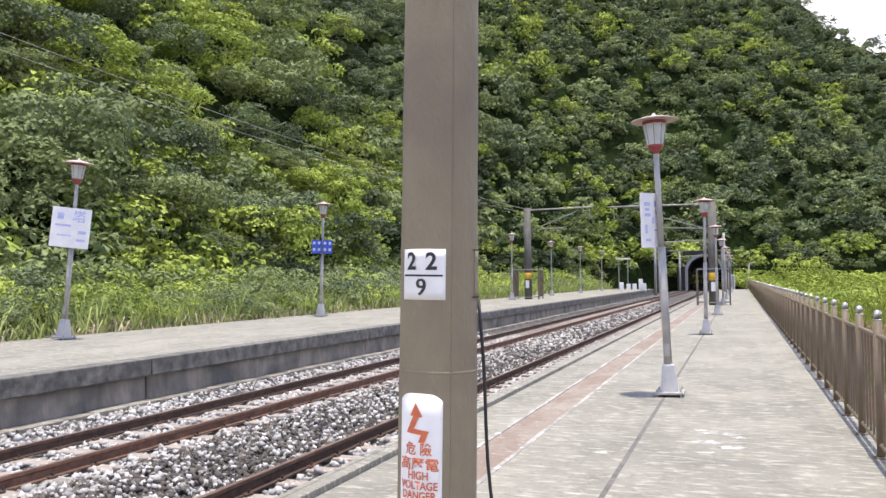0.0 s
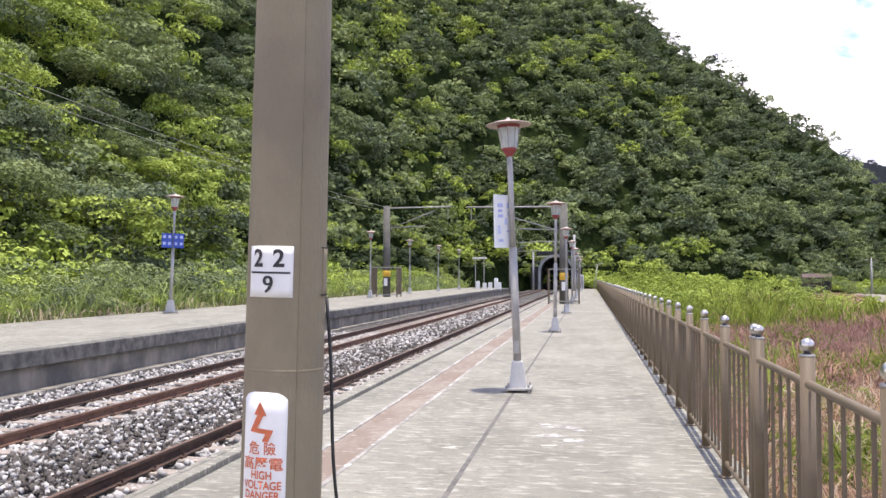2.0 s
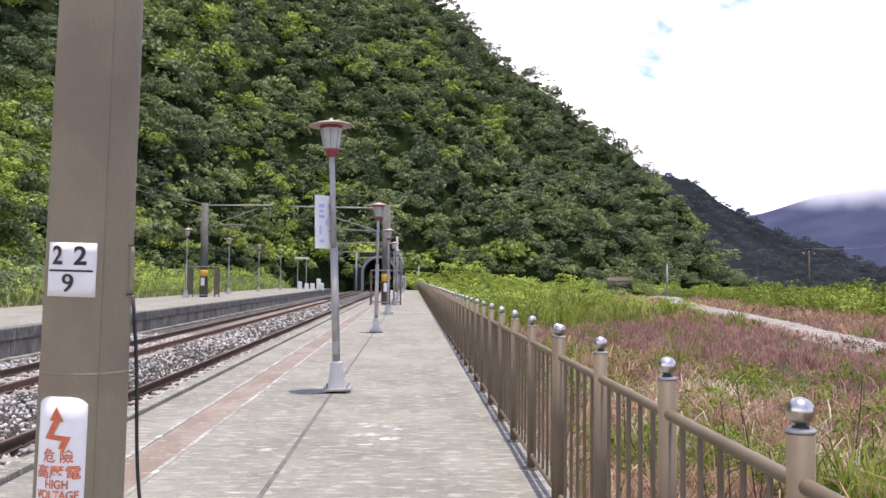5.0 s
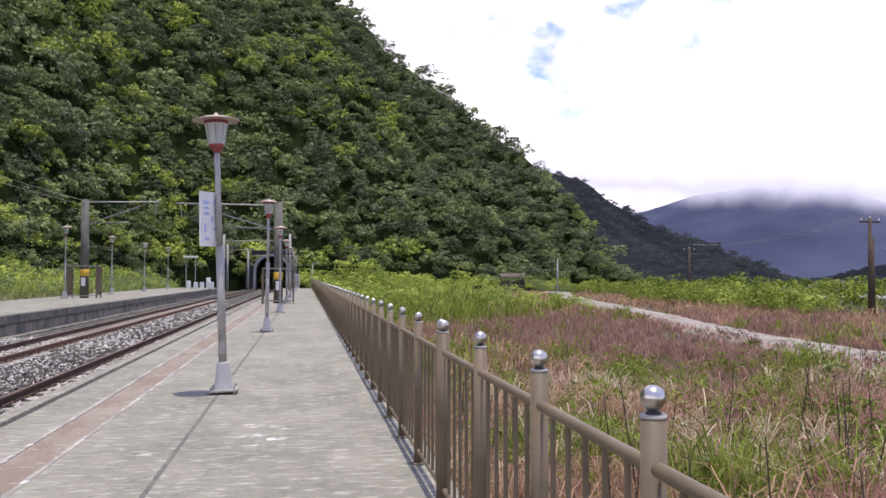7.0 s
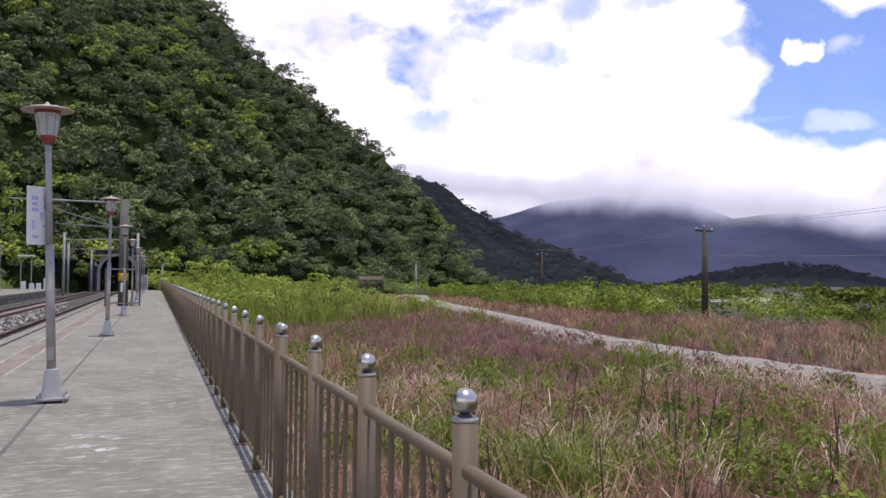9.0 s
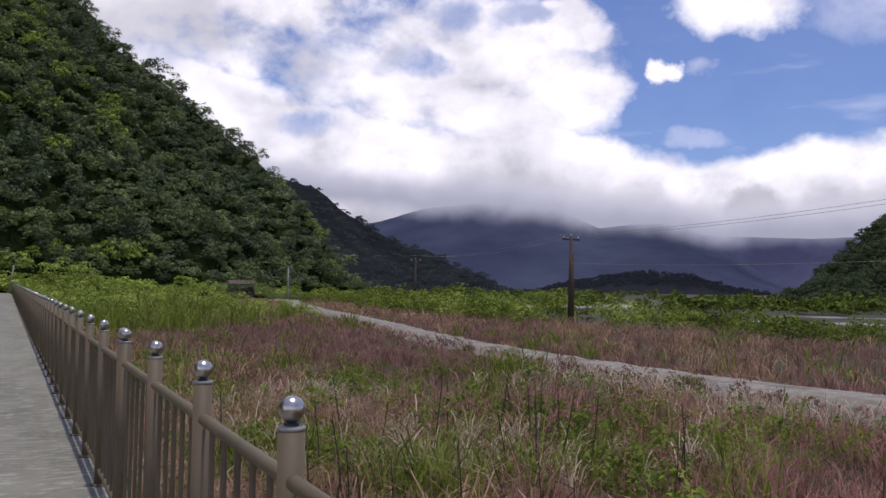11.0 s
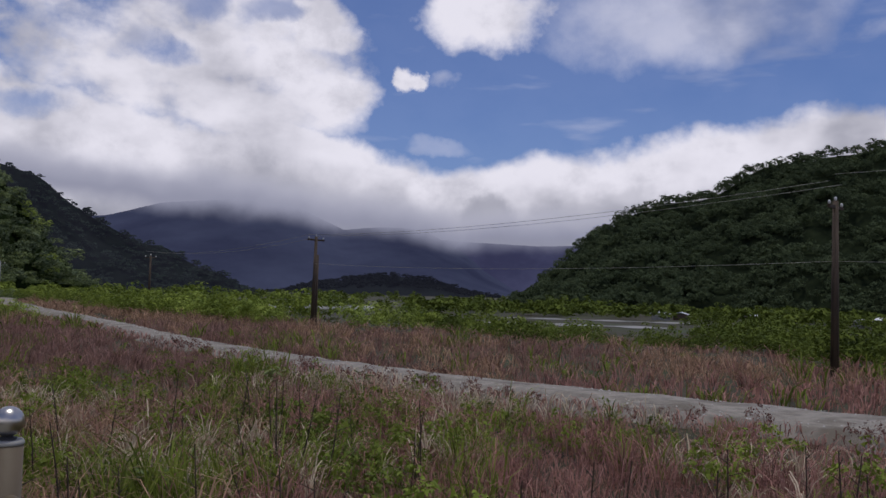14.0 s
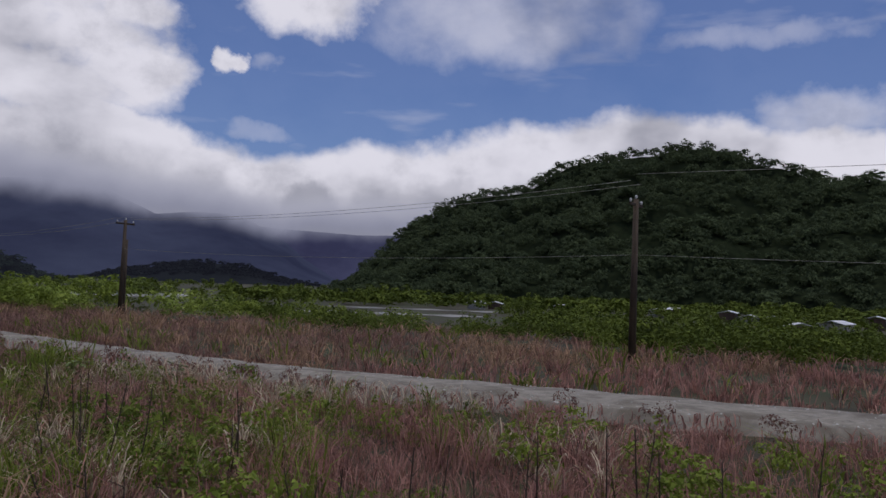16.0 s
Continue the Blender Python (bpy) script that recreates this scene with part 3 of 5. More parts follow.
def plant_hill():
    P = HILL_L.scatter(-52, -4, 2.6, 22.0)
    D = np.hypot(P[:, 0], P[:, 1])
    Q = np.concatenate([HILL_L.scatter(-14, 22.6, 2.95, 22.0), HILL_L.scatter(-52, -14, 3.2, 22.0)])
    E = np.hypot(Q[:, 0], Q[:, 1])
    U = np.concatenate([HILL_L.scatter(-52, -4, 3.0, 22.0), HILL_L.scatter(-4, 22.6, 3.5, 22.0)])
    U = U[np.hypot(U[:, 0], U[:, 1]) > 90]
    W = HILL_L.scatter(-55, -8, 2.3, 15.0)
    W = W[np.hypot(W[:, 0], W[:, 1]) <= 90]
    # thicket that closes the foot of the slope
    az = rng.uniform(-56, -9, 420)
    f, r = interp(az, FOOT_L), interp(az, RIDGE_L)
    F = np.stack(HILL_L.place(az, np.maximum((rng.uniform(-3, 11, 420)) / (r - f), 0.0)), 1) - np.array([0, 0, 0.5])
    az = rng.uniform(12, 22.9, 150)
    G = np.stack(HILL_L.place(az, np.maximum(rng.uniform(-0.15, 0.5, 150), 0.0)), 1)
    G[:, :2] *= (1 - 0.04 * rng.random((150, 1)))
    for C, T, r0, r1 in ((G, T_MID, 1.3, 3.2), (F, T_UNDER, 1.1, 2.6), (P[D < 60], T_CLOSE, 1.3, 3.9), (P[(D >= 60) & (D < 112)], T_NEAR, 1.3, 3.6), (Q[E >= 112], T_MID, 1.4, 3.9), (U, T_LOW, 1.0, 1.9), (W, T_UNDER, 0.9, 1.9)):
        # Kinds darken with height; the right end's shade is put into darker leaves.
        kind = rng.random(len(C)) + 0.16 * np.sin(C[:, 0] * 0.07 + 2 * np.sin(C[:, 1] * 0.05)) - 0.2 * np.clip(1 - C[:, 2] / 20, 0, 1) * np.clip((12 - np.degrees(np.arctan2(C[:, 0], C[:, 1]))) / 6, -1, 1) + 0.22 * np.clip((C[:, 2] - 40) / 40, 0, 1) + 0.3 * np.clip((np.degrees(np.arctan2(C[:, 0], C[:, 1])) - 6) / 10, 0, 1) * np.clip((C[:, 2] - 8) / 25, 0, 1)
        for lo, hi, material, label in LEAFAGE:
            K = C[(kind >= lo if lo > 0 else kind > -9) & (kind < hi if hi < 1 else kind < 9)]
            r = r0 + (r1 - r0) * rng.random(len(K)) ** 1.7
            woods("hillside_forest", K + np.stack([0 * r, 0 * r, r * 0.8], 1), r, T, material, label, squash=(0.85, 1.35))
    for H, a0, a1, sp, T, r0, r1, material, label in ((HILL_S, 9, 33, 6.2, T_LOW, 2.2, 4.0, M_SPUR, "forest on the spur, cloud shade and haze put into its colour"), (HILL_R, 50.5, 91, 5.0, T_FAR, 2.4, 5.2, M_SHADE, "forest on the hill across the valley, shade put into its dark colour")):
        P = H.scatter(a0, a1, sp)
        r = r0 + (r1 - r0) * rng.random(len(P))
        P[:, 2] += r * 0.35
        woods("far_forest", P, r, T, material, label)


plant_hill()


def backdrops():
    # Blue haze is painted as glow in the mountain's colour.
    far = haze_glow_mat("hazy blue mountain", (0.006, 0.008, 0.01), (0.075, 0.08, 0.18), 1.0)
    ridge = [(10, 3200), (65, 3200)]
    pts = [(12, 5.0), (20, 4.0), (23.3, 4.4), (26.5, 5.4), (31, 5.9), (35, 5.8), (36.6, 5.0), (38.5, 4.15), (41, 4.4), (43, 4.4), (44.5, 4.1), (46.9, 2.8), (48.3, 1.6), (49.6, 0.8), (51.2, -0.2), (54, -0.8)]
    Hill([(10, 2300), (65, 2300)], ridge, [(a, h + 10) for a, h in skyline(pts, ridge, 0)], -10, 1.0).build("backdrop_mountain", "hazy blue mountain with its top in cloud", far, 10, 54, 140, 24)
    # the paler range closing the valley behind it, its haze put into emission
    ridge = [(40, 3900), (66, 3900)]
    pale = haze_glow_mat("pale hazy range", (0.006, 0.008, 0.01), (0.11, 0.106, 0.245), 1.0)
    pts = [(40, 4.0), (47, 3.6), (52, 3.4), (57, 3.6), (66, 3.0)]
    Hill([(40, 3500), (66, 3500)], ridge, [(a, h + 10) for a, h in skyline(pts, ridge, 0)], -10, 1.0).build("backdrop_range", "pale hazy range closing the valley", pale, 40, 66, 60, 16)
    ridge = [(30, 1400), (55, 1400)]
    pts = [(33, -0.4), (34.7, -0.1), (36.5, 0.5), (38.5, 0.85), (41.5, 1.25), (43, 1.15), (44.8, 0.9), (46.5, 0.4), (48.3, -0.05), (50, -0.4)]
    # The knoll's faint haze also comes from emission.
    knoll = haze_glow_mat("hazy dark knoll", (0.008, 0.01, 0.01), (0.02, 0.02, 0.034), 1.0)
    low = Hill([(30, 1150), (55, 1150)], ridge, [(a, h + 8) for a, h in skyline(pts, ridge, 4)], -8, 2.0)
    P = low.scatter(33.5, 49.5, 11.0, 90.0, 1.03, 0.4)
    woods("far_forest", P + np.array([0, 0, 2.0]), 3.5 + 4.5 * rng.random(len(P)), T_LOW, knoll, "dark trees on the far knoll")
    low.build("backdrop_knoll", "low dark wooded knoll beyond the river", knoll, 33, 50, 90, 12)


backdrops()


def cloud_sheet():
    """Low cloud that hides the mountain's top: a far curved sheet, dense above and thinning out below."""
    mt = bpy.data.materials.new("low cloud")
    mt.use_nodes = True
    N, L = mt.node_tree.nodes, mt.node_tree.links
    N.clear()
    g = N.new("ShaderNodeNewGeometry")
    sep = N.new("ShaderNodeSeparateXYZ")
    L.new(g.outputs["Position"], sep.inputs[0])

    def calc(op, a, b):
        n = N.new("ShaderNodeMath")
        n.operation = op
        for k, v in enumerate((a, b)):
            if isinstance(v, (int, float)):
                n.inputs[k].default_value = v
            else:
                L.new(v, n.inputs[k])
        return n.outputs[0]

    def soft(v, lo, hi):
        n = N.new("ShaderNodeMapRange")
        n.interpolation_type = "SMOOTHSTEP"
        L.new(v, n.inputs["Value"])
        n.inputs["From Min"].default_value, n.inputs["From Max"].default_value = lo, hi
        return n.outputs[0]

    def wob(scale, detail):
        n = N.new("ShaderNodeTexNoise")
        n.inputs["Scale"].default_value, n.inputs["Detail"].default_value = scale, detail
        L.new(g.outputs["Position"], n.inputs["Vector"])
        return calc("SUBTRACT", n.outputs["Fac"], 0.5)

    z = calc("ADD", sep.outputs[2], calc("ADD", calc("MULTIPLY", wob(0.0022, 3), 110.0), calc("MULTIPLY", wob(0.009, 4), 40.0)))
    # lies lower towards the far end of the valley
    z = calc("ADD", z, calc("MULTIPLY", calc("SUBTRACT", sep.outputs[0], 1250.0), 0.11))
    dense = calc("MULTIPLY", soft(z, 142, 204), calc("SUBTRACT", 1.0, soft(z, 225, 300)))
    mixc = N.new("ShaderNodeMix")
    mixc.data_type = "RGBA"
    L.new(soft(z, 165, 330), mixc.inputs["Factor"])
    mixc.inputs[6].default_value, mixc.inputs[7].default_value = (0.7, 0.7, 0.9, 1), (1.6, 1.55, 1.75, 1)
    em = N.new("ShaderNodeEmission")
    L.new(mixc.outputs[2], em.inputs[0])
    tr = N.new("ShaderNodeBsdfTransparent")
    mx = N.new("ShaderNodeMixShader")
    L.new(dense, mx.inputs[0])
    L.new(tr.outputs[0], mx.inputs[1])
    L.new(em.outputs[0], mx.inputs[2])
    out = N.new("ShaderNodeOutputMaterial")
    L.new(mx.outputs[0], out.inputs[0])
    A, Z = np.meshgrid(np.radians(np.linspace(8, 68, 41)), np.linspace(60, 460, 9))
    V = np.stack([2200 * np.sin(A), 2200 * np.cos(A), Z], -1).reshape(-1, 3)
    idx = np.arange(A.size).reshape(A.shape)
    F = np.stack([idx[:-1, :-1], idx[:-1, 1:], idx[1:, 1:], idx[1:, :-1]], -1).reshape(-1, 4)
    tagged(new("backdrop_cloud", raw("backdrop_cloud", V, F, mt, True)), "soft low cloud lying over the mountain top", "cloud", kind="structure")


cloud_sheet()


# ---- tracks ----
EDGE = -3.12           # edge of the platform on which the camera stands
RAIL_Z = -0.4


def rail_profile():
    return [(-0.032, 0), (0.032, 0), (0.034, -0.03), (0.009, -0.045), (0.009, -0.115), (0.06, -0.125), (0.06, -0.14), (-0.06, -0.14), (-0.06, -0.125), (-0.009, -0.115), (-0.009, -0.045), (-0.034, -0.03)]


def rail(x, parent, material):
    bm = bmesh.new()
    ys = [-12, 0, 10, 20, 40, 70, 100, 136]
    rings = [[bm.verts.new((x + px, y, RAIL_Z + pz)) for px, pz in rail_profile()] for y in ys]
    n = len(rings[0])
    for a, b in zip(rings, rings[1:]):
        for k in range(n):
            bm.faces.new((a[k], a[(k + 1) % n], b[(k + 1) % n], b[k]))
    r = part("rail", bm, material, parent, "rust-brown steel rail")
    bm = bmesh.new()
    box(bm, x, 62, RAIL_Z + 0.002, 0.05, 148, 0.004)
    part("running_surface", bm, M_RAILTOP, r, "worn rail top")


def tracks():
    bm = bmesh.new()
    box(bm, -6.5, 62, -0.72, 6.75, 150, 0.26)
    bed = solo("ballast_bed", bm, M_BALLASTBED, "crushed stone ballast bed under the rails", "ballast", kind="structure")
    sl = bmesh.new()
    box(sl, 0, 0, 0, 2.0, 0.22, 0.16, 0.02)
    sl = done(sl, "sleeper", M_SLEEPER)
    cl = bmesh.new()
    box(cl, 0, 0, 0.012, 0.19, 0.11, 0.03, 0.008)
    tube(cl, (0.075, 0, 0), (0.075, 0, 0.06), 0.014, n=6)
    tube(cl, (-0.075, 0, 0), (-0.075, 0, 0.06), 0.014, n=6)
    cl = done(cl, "rail_clip", M_RAIL)
    for xs in ((-8.18, -7.05), (-4.65, -3.52)):
        t = thing("railway_track", pose(0, 0, 0), "narrow gauge track with rusty rails on sleepers in ballast", "railway track", "tracks", "structure")
        for x in xs:
            rail(x, t, M_RAIL_RUST if x == -7.05 else M_RAIL)
        for k in range(120):
            y = 2.0 + k * 0.62
            s = share("sleeper", sl, t, pose(sum(xs) / 2, y, RAIL_Z - 0.14 - 0.08))
            if k < 60:
                for x in xs:
                    share("rail_clip", cl, s, pose(x - sum(xs) / 2, 0, 0.08))
    # loose stones
    def stones(n, x0, x1, y0, y1, size, material, label, hump=0.0):
        x, y = rng.uniform(x0, x1, n), y0 + (y1 - y0) * rng.random(n) ** 1.5
        keep = np.ones(n, bool)
        for r in (-8.18, -7.05, -4.65, -3.52):
            keep &= np.abs(x - r) > 0.085
        x, y = x[keep], y[keep]
        n = len(x)
        z = -0.585 + 0.035 * rng.random(n) + hump * np.maximum(0, 1 - np.abs(x + 5.85) / 1.2)
        c = np.array([[-1, -1, -1], [1, -1, -1], [1, 1, -1], [-1, 1, -1], [-1, -1, 1], [1, -1, 1], [1, 1, 1], [-1, 1, 1]], float) * 0.5
        f = np.array([[0, 3, 2, 1], [4, 5, 6, 7], [0, 1, 5, 4], [1, 2, 6, 5], [2, 3, 7, 6], [3, 0, 4, 7]])
        s = size * rng.uniform(0.6, 1.5, (n, 1, 1)) * rng.uniform(0.6, 1.2, (n, 1, 3))
        V = c[None] * s * rng.uniform(0.5, 1.1, (n, 8, 1))
        q = rng.normal(size=(n, 4))
        q /= np.linalg.norm(q, axis=1)[:, None]
        w, a, b, d = q.T
        R = np.stack([1 - 2 * (b * b + d * d), 2 * (a * b - w * d), 2 * (a * d + w * b), 2 * (a * b + w * d), 1 - 2 * (a * a + d * d), 2 * (b * d - w * a), 2 * (a * d - w * b), 2 * (b * d + w * a), 1 - 2 * (a * a + b * b)], 1).reshape(n, 3, 3)
        V = np.einsum("nij,nkj->nki", R, V) + np.stack([x, y, z], 1)[:, None, :]
        F = (f[None] + (np.arange(n) * 8)[:, None, None]).reshape(-1, 4)
        tagged(new("ballast_stones", raw("ballast_stones", V.reshape(-1, 3), F, material)), label, "ballast", kind="stuff")
    stones(11500, -6.6, -4.75, 4.5, 27, 0.05, M_STONE, "dark crushed ballast stones", 0.06)
    stones(3300, -6.7, -4.75, 4.5, 27, 0.048, M_STONE_PALE, "white stones among the dark ballast", 0.085)
    stones(3200, -6.8, -4.75, 24, 62, 0.085, M_STONE, "dark ballast stones farther along", 0.06)
    stones(1500, -6.8, -4.75, 24, 62, 0.08, M_STONE_PALE, "white ballast stones farther along", 0.085)
    stones(3000, -9.8, -8.3, 6, 30, 0.06, M_STONE_PALE, "pale grey crushed ballast stones")
    stones(2600, -8.1, -7.1, 6, 30, 0.055, M_STONE_PALE, "pale grey crushed ballast stones")
    stones(2500, -4.6, -3.2, 4.5, 34, 0.06, M_STONE_PALE, "pale grey crushed ballast stones")
    stones(2200, -7.02, -6.3, 5, 30, 0.055, M_STONE_PALE, "pale grey crushed ballast stones")


tracks()


# ---- platforms ----
def near_platform():
    p = thing("platform_near", pose(0, 0, 0), "worn pale concrete station platform with painted edge strip", "platform", kind="structure")
    for (x0, x1) in ((EDGE + 0.2, -2.37), (-1.94, -1.05), (-1.01, 1.13)):
        y = -8.0
        while y < 104:
            ln = 9.0
            bm = bmesh.new()
            box(bm, (x0 + x1) / 2, y + ln / 2, -0.1, x1 - x0, ln - 0.006, 0.2, 0.004)
            part("concrete_slab", bm, M_PLAT, p)
            y += ln
    bm = bmesh.new()
    box(bm, -0.99, 48, -0.52, 4.1, 112, 0.66)
    part("platform_body", bm, M_WALL, p, "grey concrete platform body")
    for k in range(14):
        bm = bmesh.new()
        box(bm, EDGE + 0.03, -8 + k * 8 + 4, -0.06, 0.06, 7.985, 0.2, 0.01)
        box(bm, EDGE + 0.13, -8 + k * 8 + 4, -0.055, 0.11, 7.985, 0.2, 0.008)
        part("edge_kerb", bm, M_PLAT, p, "grooved concrete kerb at the edge")
    bm = bmesh.new()
    box(bm, -1.03, 48, -0.1, 0.05, 112, 0.197)
    part("joint", bm, M_JOINT, p, "dark dirt-filled joint")
    bm = bmesh.new()
    box(bm, -2.155, 48, -0.1, 0.36, 112, 0.19)
    part("tactile_strip", bm, M_STRIP, p, "faded brown-orange strip along the edge")
    for x in (-2.355, -1.955):
        bm = bmesh.new()
        box(bm, x, 48, -0.096, 0.045, 112, 0.2)
        part("white_line", bm, M_LINE, p, "worn white painted line")


def far_platform():
    p = thing("platform_far", pose(0, 0, 0), "raised concrete platform with a dark weathered kerb", "platform", kind="structure")
    for k in range(12):
        y = -6 + k * 9.0
        bm = bmesh.new()
        box(bm, -13.2, y + 4.5, 0.06, 6.1, 8.985, 0.28, 0.008)
        part("concrete_slab", bm, M_PLAT, p)
        bm = bmesh.new()
        box(bm, -9.98, y + 4.5, 0.055, 0.36, 8.98, 0.3, 0.02)
        part("coping", bm, M_COPING, p, "dark stained concrete coping")
        bm = bmesh.new()
        box(bm, -10.08, y + 4.5, -0.4, 0.3, 8.96, 0.62, 0.006)
        part("retaining_wall", bm, M_WALL, p, "streaked grey concrete wall")
        bm = bmesh.new()
        for j in range(6):
            box(bm, -9.78, y + 0.75 + j * 1.5, -0.56 + 0.01 * (j % 2), 0.28, 1.46, 0.09, 0.012)
        part("cable_trough", bm, M_WALL, p, "concrete trough covers at the wall foot")
    bm = bmesh.new()
    box(bm, -13.3, 48, -0.4, 6.0, 107.5, 0.6)
    part("platform_body", bm, M_WALL, p)


def paint_marks():
    g = np.random.default_rng(5)
    for cx, cy, s in ((-0.3, 8.45, 0.2), (-0.42, 8.0, 0.16), (-0.2, 7.8, 0.14), (-0.15, 8.3, 0.1), (-0.5, 8.6, 0.09)):
        bm = bmesh.new()
        n = 22
        lo = [bm.verts.new((cx + s * (0.55 + 0.7 * g.random()) * math.cos(6.28318 * k / n), cy + 0.6 * s * (0.4 + 0.8 * g.random()) * math.sin(6.28318 * k / n), 0.0005)) for k in range(n)]
        hi = [bm.verts.new((v.co.x, v.co.y, 0.003)) for v in lo]
        bm.faces.new(hi)
        for k in range(n):
            bm.faces.new((lo[k], lo[(k + 1) % n], hi[(k + 1) % n], hi[k]))
        solo("worn_patch", bm, M_LINE, "pale worn patch on the platform concrete", "stain", "worn patches")


near_platform()
paint_marks()
far_platform()


# ---- fence ----
def fence():
    f = thing("platform_fence", pose(0.96, 0, 0), "brown metal railing with posts topped by steel balls", "fence")
    pb = bmesh.new()
    tube(pb, (0, 0, 0), (0, 0, 1.128), 0.0345, n=20)
    lathe(pb, [(0.06, 0), (0.06, 0.012), (0.04, 0.016)], 16)
    pm = done(pb, "post", M_FENCE)
    cb = bmesh.new()
    lathe(cb, [(0.0355, 1.128), (0.0362, 1.130), (0.0362, 1.134), (0.033, 1.139)], 20)
    cm = done(cb, "collar", M_GALV)
    nk = bmesh.new()
    lathe(nk, [(0.02, 1.138), (0.02, 1.143), (0.013, 1.145), (0.013, 1.152)], 14)
    nk = done(nk, "neck", M_BLACK)
    bb = bmesh.new()
    prof = [(max(0.001, 0.0345 * math.sin(a)), 1.1795 - 0.0345 * math.cos(a)) for a in np.linspace(0.0, math.pi, 12)]
    lathe(bb, prof, 18)
    bl = done(bb, "ball", M_CHROME)
    posts = [-3.35, -2.3, -0.25, 0.8, 2.03, 3.1, 4.2] + [5.34, 5.45]
    y = 6.59
    while y < 104.5:
        posts.append(y)
        y += 1.115
    for y in posts:
        p = share("post", pm, f, pose(0, y, 0))
        share("collar", cm, p, label="dull steel collar")
        share("neck", nk, p, label="black neck")
        share("ball", bl, p, label="shiny steel ball")
    ba = bmesh.new()
    tube(ba, (0, 0, 0.115), (0, 0, 0.99), 0.0105, n=8, caps=False)
    ba = done(ba, "baluster", M_FENCE)
    rest = []
    for a, b in zip(posts, posts[1:]):
        if b - a < 0.5:
            continue
        bm = bmesh.new()
        tube(bm, (0, a + 0.03, 1.0), (0, b - 0.03, 1.0), 0.021, n=14, caps=False)
        part("top_rail", bm, M_FENCE, f)
        bm = bmesh.new()
        tube(bm, (0, a + 0.03, 0.11), (0, b - 0.03, 0.11), 0.019, n=10, caps=False)
        part("bottom_rail", bm, M_FENCE, f)
        n = max(1, round((b - a) / 0.18) - 1)
        for k in range(n):
            yy = a + (b - a) * (k + 1) / (n + 1)
            if yy < 45:
                share("baluster", ba, f, pose(0, yy, 0))
            else:
                rest.append(yy)
    bm = bmesh.new()
    for yy in rest:
        tube(bm, (0, yy, 0.115), (0, yy, 0.99), 0.0105, n=5, caps=False)
    part("far_balusters", bm, M_FENCE, f)["kind"] = "stuff"


fence()


# ---- platform lamps ----
def platform_lamp(m, label, tilt=0.0):
    t = thing("platform_lamp", m @ pose(0, 0, 0, 0, tilt, 0), label, "lamp post", "platform lamps")
    bm = bmesh.new()
    box(bm, 0, 0, 0.045, 0.36, 0.36, 0.03, 0.006)
    for sx in (-1, 1):
        for sy in (-1, 1):
            tube(bm, (0.145 * sx, 0.145 * sy, 0.0), (0.145 * sx, 0.145 * sy, 0.1), 0.014, n=6)
    part("base_plate", bm, M_GALV, t, "bolted steel base plate")
    bm = bmesh.new()
    lathe(bm, [(0.155, 0.06), (0.152, 0.08), (0.1, 0.39), (0.065, 0.405)], 4)
    bmesh.ops.rotate(bm, verts=bm.verts, matrix=Matrix.Rotation(radians(45), 3, "Z"))
    for fc in bm.faces:
        fc.smooth = False
    part("pedestal", bm, M_BASEPAINT, t, "pale painted pyramid pedestal")
    bm = bmesh.new()
    tube(bm, (0, 0, 0.41), (0, 0, 1.9), 0.052, 0.05, 16)
    tube(bm, (0, 0, 1.9), (0, 0, 3.13), 0.038, 0.036, 16)
    box(bm, 0, -0.05, 0.58, 0.07, 0.02, 0.16, 0.005)
    part("post", bm, M_GALV, t)
    bm = bmesh.new()
    lathe(bm, [(0.045, 3.11), (0.048, 3.125), (0.085, 3.18), (0.104, 3.215), (0.1, 3.22)], 20)
    part("collar", bm, M_RED, t, "dark red collar")
    bm = bmesh.new()
    lathe(bm, [(0.1, 3.22), (0.142, 3.475), (0.14, 3.49)], 8)
    for fc in bm.faces:
        fc.smooth = False
    part("lantern", bm, M_FROST, t, "milky glass lantern")
    bm = bmesh.new()
    for k in range(8):
        a = 6.28318 * k / 8
        tube(bm, (0.102 * math.cos(a), 0.102 * math.sin(a), 3.22), (0.145 * math.cos(a), 0.145 * math.sin(a), 3.48), 0.006, n=5)
    part("lantern_frame", bm, M_GALV, t)
    bm = bmesh.new()
    lathe(bm, [(0.15, 3.492), (0.154, 3.52), (0.15, 3.53)], 20)
    part("rim", bm, M_RED, t, "dark red rim")
    bm = bmesh.new()
    lathe(bm, [(0.295, 3.526), (0.297, 3.537), (0.18, 3.572), (0.03, 3.6), (0.02, 3.63), (0.005, 3.635)], 28)
    part("cap", bm, M_HAT, t, "weathered wide conical cap")
    return t


def sign_board(m, w, h, label, rows):
    """A white board with lettering that cannot be read, on a lamp post."""
    t = thing("station_sign", m, label, "sign")
    bm = bmesh.new()
    box(bm, 0, 0, 0, w, 0.02, h, 0.004)
    part("board", bm, M_WHITE, t)
    bm = bmesh.new()
    for z in (h * 0.3, -h * 0.3):
        box(bm, 0, 0.03, z, 0.14, 0.05, 0.03, 0.004)
    part("bracket", bm, M_GALV, t)
    for (cx, cz, sx, sz) in rows:
        for sy in (-1, 1):
            bm = bmesh.new()
            box(bm, cx * w, sy * 0.0115, cz * h, sx * w, 0.003, sz * h)
            part("lettering_bar", bm, M_INK, t, "faded blue lettering")
    return t


